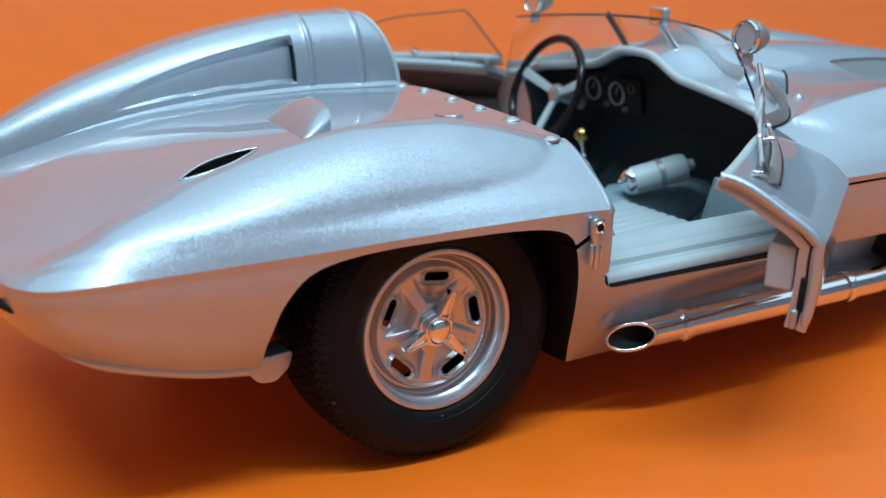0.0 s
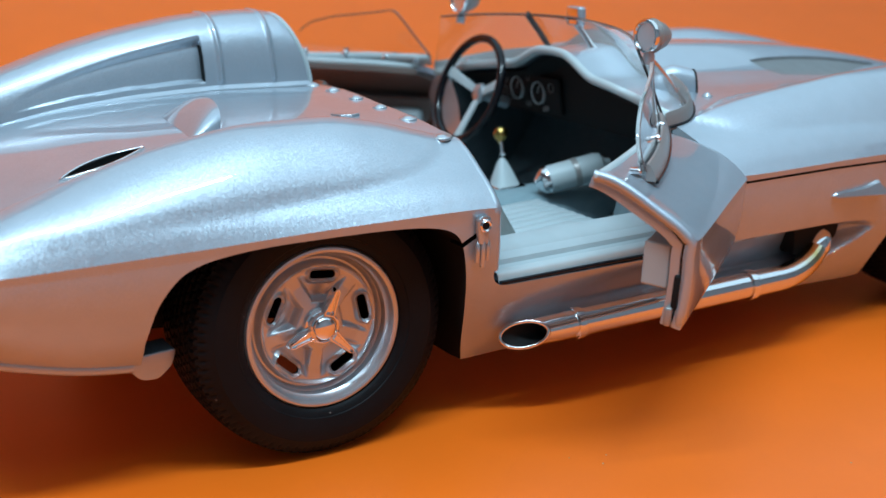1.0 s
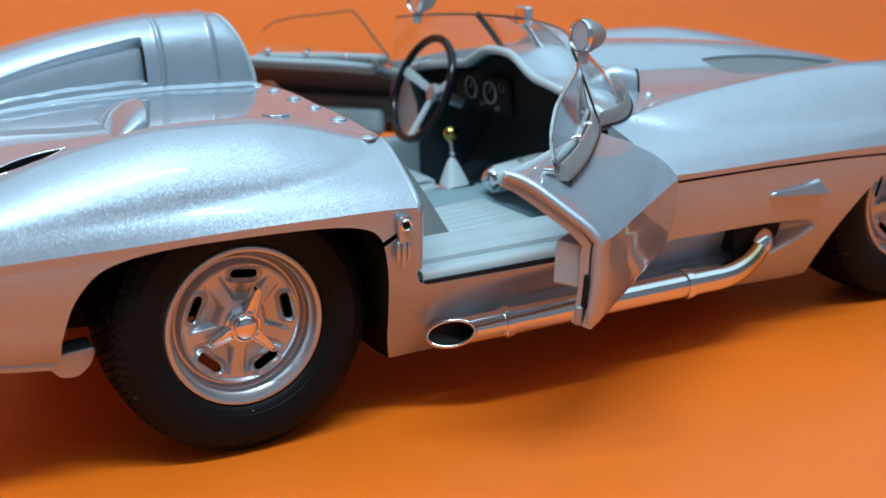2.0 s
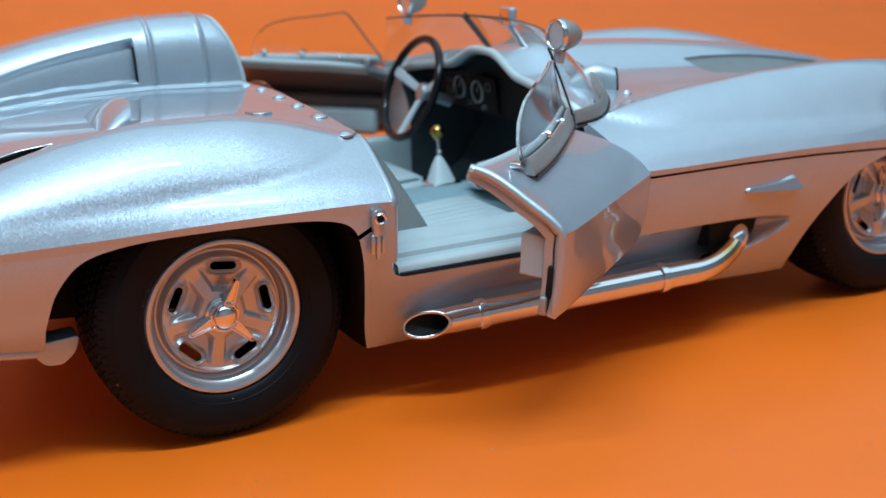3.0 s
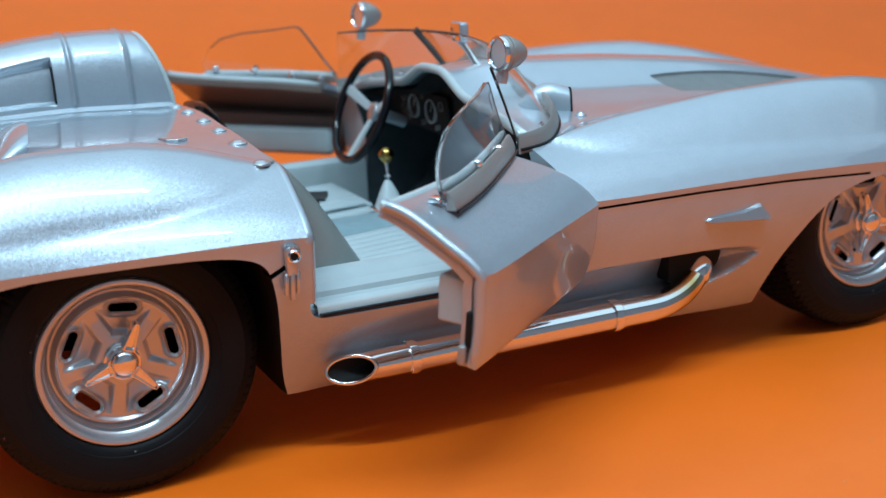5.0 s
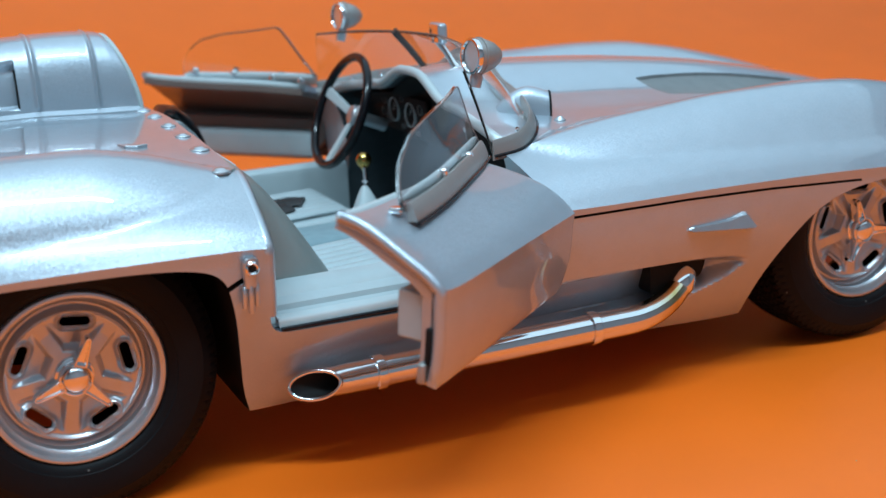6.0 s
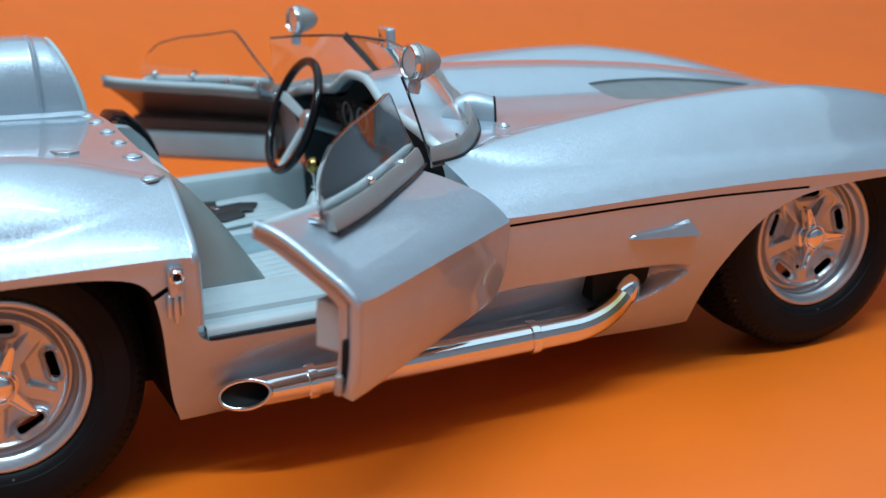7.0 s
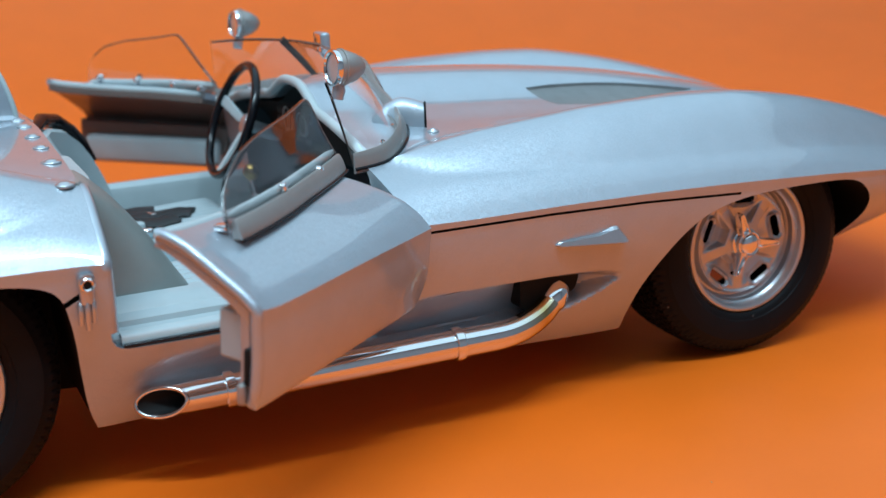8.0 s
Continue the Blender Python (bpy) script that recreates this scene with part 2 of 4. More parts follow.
# along the car: middle height, deck edge, base of the fender, shoulder, belt crease, belly
TABLE = [
    # x, z0, yd, zd, z35, yt, zt, yc, zc, yb, zb
    (-57.5, 34.9, 12, 34.8, 34.6, 21.5, 34.4, 25, 34.0, 22, 33.0),
    (-56.5, 35.2, 17, 35.0, 34.8, 29, 34.5, 33, 34.0, 29, 30.5),
    (-55, 35.7, 20, 35.3, 34.9, 34, 34.7, 39, 34.0, 33, 28.2),
    (-53, 36.4, 22, 35.8, 35.2, 37.4, 35.0, 42, 34.0, 35, 26.2),
    (-50, 37.5, 24, 36.6, 35.8, 39.5, 35.6, 43.5, 34.0, 36.5, 24.2),
    (-40, 40.5, 25, 39.2, 38.2, 42.4, 37.2, 44.6, 34.0, 38.5, 20.6),
    (-30, 42.8, 27, 42.3, 40.8, 43.0, 37.9, 45.2, 34.0, 39, 18.3),
    (-18, 44.6, 27, 43.9, 42.2, 43.2, 38.2, 45.8, 34.0, 39, 17.0),
    (-5, 45.2, 27, 44.5, 42.9, 43.4, 38.3, 46.6, 34.2, 39, 16.0),
    (5, 45.2, 27, 44.5, 43.0, 43.6, 38.4, 47.3, 34.3, 40, 14.0),
    (13, 44.8, 24, 44.3, 42.8, 43.8, 38.5, 47.9, 34.3, 40.6, 11.5),
    (20, 44.4, 26, 43.8, 42.5, 44.0, 38.3, 48.2, 34.2, 40.8, 9.4),
    (24, 44.2, 26, 43.4, 42.2, 44.2, 37.8, 48.3, 34.0, 40.8, 9.1),
    (30, 43.6, 26, 42.8, 41.4, 44.3, 37.0, 48.6, 33.4, 40.8, 9.2),
    (50, 43.8, 26, 42.0, 40.7, 44.4, 36.6, 48.7, 33.0, 40.8, 9.2),
    (68, 44.2, 22, 42.6, 40.5, 44.0, 37.0, 48.8, 32.6, 40.8, 9.1),
    (80, 44.2, 22, 42.2, 40.6, 44.2, 37.4, 48.9, 32.4, 40.8, 9.0),
    (90, 43.8, 22, 41.4, 40.6, 44.4, 37.4, 49, 32.4, 40.7, 8.7),
    (105, 42.8, 22, 40.5, 40.2, 44.8, 37.0, 49, 32.2, 40.6, 8.2),
    (118, 41.6, 22, 39.2, 39.4, 44.8, 36.5, 48.8, 31.8, 40.6, 8.6),
    (130, 40.0, 22, 37.8, 38.4, 44.6, 35.8, 48.5, 31.2, 40.6, 10.0),
    (142, 38.0, 21, 36.2, 36.8, 43.8, 34.6, 47.8, 30.4, 40.2, 14.5),
    (155, 35.4, 20, 34.0, 34.4, 41.8, 32.6, 46.3, 29.2, 38, 16.5),
    (168, 32.4, 18, 31.6, 31.6, 38.6, 30.4, 43.5, 27.8, 34, 17.5),
    (180, 29.2, 13, 28.8, 28.6, 33, 28.0, 38, 26.4, 27, 19.5),
    (188, 26.5, 9, 26.3, 26.1, 22, 25.8, 27, 25.0, 18, 21.5),
]
ALONG = [pchip([r[0] for r in TABLE], [r[k] for r in TABLE]) for k in range(1, 11)]
HUMP = pchip([20, 60, 68, 82, 102, 114, 126, 139, 159, 175, 188], [0, 2.6, 3.3, 3.9, 3.8, 3.6, 3.4, 3.0, 2.0, 0.8, 0])
# fender bulges: x, crest y and height, outer and inner edge
BULGES = []
for rows in (
    [(-52, 36.7, 35.3, 37.6, 36.0), (-46, 36.4, 37.6, 41.0, 33), (-42, 36, 39.5, 42.3, 33), (-30, 35.4, 42.8, 43.5, 32), (-18, 34.8, 45.5, 43.8, 30.8),
     (-5, 34.5, 47.0, 44.0, 29.5), (5, 34.5, 46.8, 44.0, 29.5), (13, 34.8, 45.4, 43.4, 30.5), (19, 35.2, 43.7, 41.2, 32.5), (23, 35.8, 42.4, 36.6, 35)],
    [(69.5, 37.4, 40.4, 37.7, 37), (75, 37.2, 41.6, 42.2, 33), (85, 37, 42.9, 44.0, 29), (95, 36.8, 43.7, 44.8, 27), (105, 36.5, 44.3, 45.4, 26), (118, 36, 44.4, 45.6, 25.5),
     (130, 36, 43.9, 45.4, 25), (142, 35.5, 42.1, 44.4, 24.5), (155, 34, 39, 42.4, 23), (168, 31, 35, 39, 21), (180, 26, 30.5, 33.5, 18)],
):
    BULGES.append((rows[0][0], rows[-1][0], [pchip([r[0] for r in rows], [r[k] for r in rows]) for k in range(1, 5)]))


def upper(x, ys):
    """Heights of the upper skin at x for distances ys from the middle plane."""
    z0, yd, zd, z35, yt, zt, yc, zc = [float(f(x)) for f in ALONG[:8]]
    mid = yd + (yt - yd) * 0.56
    base = pchip((0, yd * 0.55, yd, mid, yt, yt * 0.4 + yc * 0.6, yc), (z0, z0 * 0.7 + zd * 0.3, zd, z35, zt, zt * 0.4 + zc * 0.6 + 0.1 * (zt - zc), zc))
    ys = np.asarray(ys, float)
    z = base(ys)
    for lo, hi, (fk, fz, fo, fi) in BULGES:
        if lo < x < hi:
            yk, zk, yo, yi = float(fk(x)), float(fz(x)), float(fo(x)), float(fi(x))
            rise = max(zk - float(base(yk)), 0.0)
            t = np.where(ys > yk, (ys - yk) / max(yo - yk, 0.05), (yk - ys) / max(yk - yi, 0.05))
            t = np.clip(t, 0, 1)
            if lo < 50:
                outer, inner = (1 - t ** 2.3) ** 0.68, (1 - t ** 2.2) ** 0.85
            else:
                soft = min(max((x - 84) / 36, 0), 1)
                outer = (1 - soft) * (1 - t ** 1.85) + soft * (1 - t ** 2) ** 1.35
                inner = (1 - soft) * (1 - t) ** 1.3 + soft * (1 - t ** 2.2) ** 1.35
            z = z + rise * np.where(ys > yk, outer, inner)
    lift = np.clip(1 - (np.maximum(ys - 3.0, 0) / 11.0), 0, 1)
    return z + float(HUMP(x)) * lift * lift * (3 - 2 * lift)


# the hollow in the flank above the side pipe: middle height, half height, depth, softness of its edge
COVE = [pchip([26, 40, 70, 90, 103], [16.0, 16.6, 17.2, 17.6, 19.4]), pchip([26, 32, 50, 70, 90, 98, 103], [1.6, 3.2, 4.4, 4.2, 3.8, 2.4, 0.5]),
        pchip([26, 34, 50, 66, 78, 90, 98, 103], [0.0, 0.9, 2.4, 3.4, 4.2, 4.6, 3.8, 0.0]), pchip([26, 50, 70, 80, 96, 103], [1.0, 0.8, 0.4, 0.25, 0.7, 1.0])]


def skin_z(x, y):
    return float(upper(x, np.array([abs(y)]))[0])


def side_y(x, z):
    """Distance from the middle plane of the lower flank at height z."""
    yc, zc, yb, zb = [float(f(x)) for f in ALONG[6:10]]
    s = min(max((zc - z) / (zc - zb), 0), 1)
    y = yc - 0.25 * min(s * 12, 1) - (yc - yb - 0.25) * s ** 2.3
    if 26 < x < 103:
        off = abs(z - float(COVE[0](x))) / float(COVE[1](x))
        edge = float(COVE[3](x))
        k = min(max((1 - off) / edge, 0), 1)
        y -= float(COVE[2](x)) * k * k * (3 - 2 * k)
    return y


def half_section(x, n_up=96, n_side=64):
    """Points (y, z) from the middle of the roofline over the crease and down to the belly."""
    yc, zc, yb, zb = [float(f(x)) for f in ALONG[6:10]]
    ys = yc * np.linspace(0, 1, n_up)
    pts = list(zip(ys, upper(x, ys)))
    for s in np.linspace(0, 1, n_side + 1)[1:]:
        z = zc + (zb - zc) * s
        pts.append((side_y(x, z), z))
    pts.append((yb * 0.92, zb - 0.3))
    return pts


def body_solid():
    rows = []
    for x in np.concatenate([np.linspace(-57.5, -50, 12), np.arange(-49, 85.1, 1.0), np.arange(85.5, 104, 0.5), np.arange(104.5, 180.1, 1.0), np.linspace(181, 188, 8)]):
        h = half_section(x)
        rows.append([(x, -y, z) for y, z in reversed(h)] + [(x, y, z) for y, z in h[1:]])
    return grid("body", rows, close_v=True, caps=True)


def rounded(outline, radius, steps=5):
    """The outline with its corners rounded."""
    out, n = [], len(outline)
    for i in range(n):
        p, a, b = Vector(outline[i]), Vector(outline[i - 1]), Vector(outline[(i + 1) % n])
        u, v = (a - p), (b - p)
        r = min(radius, u.length * 0.45, v.length * 0.45)
        s, e = p + u.normalized() * r, p + v.normalized() * r
        for t in np.linspace(0, 1, steps).tolist():
            q = (1 - t) ** 2 * s + 2 * t * (1 - t) * p + t * t * e
            out.append((q.x, q.y))
    return out


REAR_ARCH = [(-25, -5), (-25, 21.5), (-24.4, 24.4), (-23.7, 26.8), (-22.2, 29.1), (-20.3, 31.0), (-17.6, 32.1), (-13, 32.8), (-8, 33.1),
             (0, 33.1), (8.5, 33.0), (13.8, 32.6), (17.6, 31.7), (19.3, 30.2), (19.9, 28.2), (20.5, 24.6), (20.9, 19), (21.6, 13), (22.9, 9), (22.9, -5)]
FRONT_ARCH = [(106.2, -5), (106.2, 8), (106.0, 12), (107, 16.4), (109.4, 20.3), (113.6, 24.8), (118.6, 27.7), (125.6, 29.1), (134.6, 29.4),
              (146.4, 29.0), (150.4, 27.7), (153.2, 24.6), (153.4, 21), (150.6, 17), (147, 14), (146, -5)]


def eased(outline, fixed=2, turns=2):
    """The outline with its corners cut smooth, but for the points at either end."""
    pts = [Vector(p) for p in outline]
    for _ in range(turns):
        mid = pts[fixed - 1:len(pts) - fixed + 1]
        out = [mid[0]]
        for p, q in zip(mid, mid[1:]):
            out += [p * 0.75 + q * 0.25, p * 0.25 + q * 0.75]
        pts = pts[:fixed - 1] + out + [mid[-1]] + pts[len(pts) - fixed + 1:]
    return [(p.x, p.y) for p in pts]


REAR_ARCH, FRONT_ARCH = eased(REAR_ARCH), eased(FRONT_ARCH)
DOOR_HOLE = rounded([(25.0, 70), (25.0, 21.7), (66.8, 21.2), (68.4, 24), (67.8, 33), (64.4, 42), (64.4, 70)], 2.4)


def hood_vent(sign):
    """A shallow pocket in the hood beside the middle hump."""
    edge_a = pchip([106.6, 112, 130, 143], [9.6, 8.8, 7.6, 7.4])
    edge_b = pchip([106.6, 109.6, 122, 136, 143], [9.9, 16.0, 15.8, 10.2, 7.7])
    rows = []
    for x in np.concatenate([np.linspace(106.6, 110, 6), np.linspace(112, 143, 24)]):
        a, b = float(edge_a(x)), float(edge_b(x))
        ys = [a + (b - a) * k for k in (0, 0.25, 0.5, 0.75, 1)]
        low = [(x, sign * y, skin_z(x, y) - 0.55) for y in ys]
        rows.append(low + [(x, sign * y, 60) for y in reversed(ys)])
    return grid("hood_vent", rows, close_v=True, caps=True)


def lens_outline(k=1.0, n=18):
    a, b = Vector((-31.0, -30.0)), Vector((-18.4, -26.0))
    d, side = (b - a), Vector((b - a)).orthogonal().normalized()
    top = [a + d * t + side * (1.7 * k * math.sin(math.pi * t) ** 0.85) for t in np.linspace(0, 1, n).tolist()]
    low = [a + d * t - side * (1.7 * k * math.sin(math.pi * t) ** 0.85) for t in np.linspace(1, 0, n).tolist()[1:-1]]
    return [(p.x, p.y) for p in top + low]


def body_shell():
    me = body_solid()
    me.materials.append(PAINT)
    cuts = []
    for sign in (-1, 1):
        lo, hi = (-70, -23) if sign < 0 else (23, 70)
        cuts.append((prism("arch", REAR_ARCH, lo, hi), DARK))
        cuts.append((prism("arch", FRONT_ARCH, lo, hi), DARK))
        cuts.append((prism("door_hole", DOOR_HOLE, *((-70, -35.5) if sign < 0 else (35.5, 70))), PAINT))
        slit = [(18.6, 29.0), (19.6, 28.7), (22.6, 30.3), (22.3, 30.9)]
        cuts.append((prism("slit", slit, *((-70, -44) if sign < 0 else (44, 70))), DARK))
        gap = [(68.0, 31.2), (90, 31.1), (106, 30.65), (124, 29.55), (124, 29.95), (106, 31.05), (90, 31.5), (68.0, 31.6)]
        cuts.append((prism("gap", gap, *((-70, -47.2) if sign < 0 else (47.2, 70))), DARK))
        cuts.append((hood_vent(sign), HOOD_GREY))
    cuts.append((prism("lens", lens_outline(1.0), 38.5, 60, axis="z"), DARK))
    tub = rounded([(24.8, -37), (66.4, -37), (66.9, -30), (67.6, 0), (66.9, 30), (66.4, 37), (24.8, 37)], 1.5)
    cuts.append((prism("tub", tub, 12.5, 70, axis="z"), CARPET))
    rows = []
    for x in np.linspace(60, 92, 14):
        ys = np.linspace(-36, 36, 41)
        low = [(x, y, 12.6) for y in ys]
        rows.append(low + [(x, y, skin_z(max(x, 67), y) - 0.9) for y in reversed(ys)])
    cuts.append((grid("footwell", rows, close_v=True, caps=True), FLOOR_SHADED))
    return carved(me, cuts)


body = part("body", body_shell(), PAINT, car, "glossy silver metallic body with a sharp belt crease")

# rolled edges of the door openings, with a thin dark seal inside
def opening_roll(name, x, inset, r, sign, z_low, y_top=35.8):
    ring = [(y, z) for y, z in half_section(x) if (y > y_top and z > z_low)]
    path = []
    for i, (y, z) in enumerate(ring):
        (ya, za), (yb, zb) = ring[max(i - 1, 0)], ring[min(i + 1, len(ring) - 1)]
        n = Vector((zb - za, -(yb - ya)))
        if n.length < 1e-6:
            continue
        n.normalize()
        if n.y < 0 and i < len(ring) * 0.5:
            n = -n
        if n.x < 0 and i >= len(ring) * 0.5:
            n = -n
        path.append((x + (0 if inset < 1 else 0.35), sign * (y - n.x * inset), z - n.y * inset))
    keep = [path[0]]
    for p in path[1:]:
        if (Vector(p) - Vector(keep[-1])).length > 0.45:
            keep.append(p)
    return tube(name, keep, r, 12)


for sign in (-1, 1):
    part("opening_edge", opening_roll("opening_edge", 24.85, 1.0, 1.04, sign, 24.0), PAINT, body, "rounded silver edge of the door opening")
    part("opening_seal", opening_roll("opening_seal", 25.35, 1.9, 0.4, sign, 24.5), BLACK, body, "thin black seal inside the door opening")

# ---------------------------------------------------------------- headrest fairing and deck
def shell(name, outer, thick, bevel=0.0):
    """A sheet of points given a thickness inwards (towards the middle plane) and closed round its edge."""
    p = np.asarray(outer, float)
    du = np.gradient(p, axis=0)
    dv = np.gradient(p, axis=1)
    nrm = np.cross(du, dv)
    nrm /= np.linalg.norm(nrm, axis=2, keepdims=True)
    if nrm[len(p) // 2, p.shape[1] // 2, 1] < 0:
        nrm = -nrm
    q = p + nrm * thick
    nu, nv = p.shape[:2]
    faces, k = [], nu * nv
    for i in range(nu - 1):
        for j in range(nv - 1):
            a, b, c, d = i * nv + j, (i + 1) * nv + j, (i + 1) * nv + j + 1, i * nv + j + 1
            faces += [(a, b, c, d), (k + d, k + c, k + b, k + a)]
    rim = [i * nv for i in range(nu)] + [(nu - 1) * nv + j for j in range(1, nv)] + [i * nv + nv - 1 for i in range(nu - 2, -1, -1)] + [j for j in range(nv - 2, 0, -1)]
    for a, b in zip(rim, rim[1:] + rim[:1]):
        faces.append((a, b, k + b, k + a))
    me = mesh_of(name, np.concatenate([p.reshape(-1, 3), q.reshape(-1, 3)]), faces, 32)
    if bevel:
        bm = bmesh.new()
        bm.from_mesh(me)
        bmesh.ops.bevel(bm, geom=[e for e in bm.edges if e.calc_face_angle(0) > 0.9], offset=bevel * MM, segments=3, profile=0.5, affect="EDGES", clamp_overlap=True)
        bm.to_mesh(me)
        bm.free()
        me.polygons.foreach_set("use_smooth", [True] * len(me.polygons))
        me.set_sharp_from_angle(angle=radians(34))
    return me


def headrest():
    """The tapered fairing behind the driver, with two raised bands and a sunken air duct in each side."""
    top = pchip([-54, -48, -43, -34, -25, -15, -5, 5, 12, 18, 19.2], [38.5, 41.6, 44.2, 48.4, 51.5, 54.3, 56.1, 57.2, 57.3, 56.9, 56.2])
    half = pchip([-54, -44, -30, -15, 0, 19.2], [1.2, 4.6, 7.4, 8.7, 9.0, 9.0])
    xs = np.concatenate([np.linspace(-54, 3.5, 90), [3.62, 3.7], np.linspace(3.9, 19.2, 100)])
    rows = []
    for x in xs:
        zt, w = float(top(x)), float(half(x))
        zb = skin_z(min(x, 24), 19) - 0.6
        row = []
        for a in np.linspace(0, math.pi, 221):
            c, s = math.cos(a), math.sin(a)
            n = 2.7
            u = abs(s) ** (2 / n)
            out = math.copysign(abs(c) ** (2 / n), c) * w
            side = min(max((u - 0.13) / 0.04, 0), 1)
            grow = side * (0.50 * math.exp(-((x - 6.5) / 0.42) ** 2) + 0.45 * math.exp(-((x - 16.0) / 0.32) ** 2))
            grow += 0.85 * math.exp(-(u / 0.10) ** 8)
            if x < 3.66:
                panel = min(max((x + 28) / 31.7, 0), 1)
                lo, hi = 0.235 - 0.065 * panel, 0.25 + 0.53 * panel ** 0.22
                inside = min(max((u - lo) / 0.05, 0), 1) * min(max((hi - u) / 0.11, 0), 1)
                inside = inside * inside * (3 - 2 * inside)
                grow -= 1.75 * panel ** 0.9 * inside
            lean = max(0.0, (x - 16.5) / 2.7) ** 1.2 * 3.6 * (1 - u ** 1.6)
            row.append((x + lean, 19 + out + math.copysign(1.0, c) * grow * abs(c) ** 0.6, zb + (zt - zb) * u + grow * 0.6 * abs(s)))
        rows.append(row)
    me = grid("headrest_fairing", rows, sharp=38)
    bm = bmesh.new()
    bm.from_mesh(me)
    bmesh.ops.holes_fill(bm, edges=bm.edges, sides=200)
    bmesh.ops.recalc_face_normals(bm, faces=bm.faces)
    bm.to_mesh(me)
    bm.free()
    me.polygons.foreach_set("use_smooth", [True] * len(me.polygons))
    me.set_sharp_from_angle(angle=radians(38))
    return me


fairing = part("headrest_fairing", headrest(), PAINT, car, "silver tapered headrest fairing behind the driver's seat")
for sy in (1, -1):
    outline = []
    for side in (0.25, 1.45):
        us = np.linspace(0.22, 0.66, 9).tolist()
        for u in (us if side < 1 else us[::-1]):
            wide = 9.0 * max(1 - u ** 2.7, 0.0) ** (1 / 2.7)
            outline.append((19 - sy * (wide - side), 43.7 + 13.4 * u))
    part("air_slot", prism("air_slot", outline, 3.50, 3.72, axis="x"), DARK, fairing, "narrow black air slot")
rim_pts = []
for a in np.linspace(0, math.pi, 33).tolist():
    u = abs(math.sin(a)) ** (2 / 2.7)
    c = math.cos(a)
    rim_pts.append((19.3 + 3.6 * (1 - u ** 1.6), 19 + math.copysign(abs(c) ** (2 / 2.7), c) * 8.9, 43.9 + 12.2 * u))
part("edge_trim", tube("edge_trim", rim_pts, 0.45, 8), PALE, fairing, "pale rubber edge trim")
part("head_pad", grid("head_pad", [[(x + 0.15, 19 + (y - 19) * k, 44 + (z - 44) * k) for x, y, z in rim_pts] for k in (0.99, 0.7, 0.35, 0.02)]), VINYL, fairing, "grey padded headrest face")


def scoop():
    """A hood on the deck that slopes up from the tail and opens towards the cockpit."""
    rows = []
    for t in np.linspace(0, 1, 18):
        h = 3.3 * (1 - (1 - t) ** 1.7) + 0.02
        w = 8.2 - 1.1 * t * t
        row = []
        for a in np.linspace(0, math.pi, 37):
            c, s = math.cos(a), math.sin(a)
            x = -10.6 + 5.4 * t + 0.5 * c - 1.2 * t * (1 - s)
            y = -17.2 + w * math.copysign(abs(c) ** 0.85, c)
            row.append((x, y, skin_z(x, abs(y)) - 0.25 + h * s ** 0.55))
        rows.append(row)
    return shell("deck_scoop", rows, 0.35)


part("deck_scoop", scoop(), PAINT, car, "small silver half-round scoop on the rear deck")


part("vent_rim", tube("vent_rim", [(x, y, skin_z(x, y) + 0.16) for x, y in lens_outline(1.08)], 0.2, 8, closed=True), CHROME, car, "bright rim of the slit vent in the deck")

# snap studs along the rear edge of the cockpit
def stud(r):
    return lathe("snap_stud", [(0.001, 0.80 * r), (0.25 * r, 0.77 * r), (0.45 * r, 0.68 * r), (0.58 * r, 0.52 * r), (0.66 * r, 0.40 * r), (0.92 * r, 0.32 * r), (1.0 * r, 0.15 * r), (1.0 * r, -0.3)], 24, "z", sharp=60)


STUD = stud(0.95)
for y in (-36.4, -26.0, -16.6, -8.0, 1.0, 9.2):
    ob = part("snap_stud", STUD, WHEEL_SILVER, car)
    ob.location = (22.9 * MM, y * MM, (skin_z(22.9, y)) * MM)
    ob.scale = (1.25, 1.25, 0.75) if y > -20 else (1.55, 1.55, 0.8)
part("deck_plate", prism("deck_plate", [(12.6, -20.2), (16.4, -22.8), (14.8, -23.4), (13.2, -22.6)], skin_z(14.4, 22.2) - 0.4, skin_z(14.4, 22.2) + 0.4, axis="z", bevel=0.15), WHEEL_SILVER, car, "small bright plate on the rear deck")

# ---------------------------------------------------------------- wheels
SLOTS = [82 + 72 * k for k in range(5)]


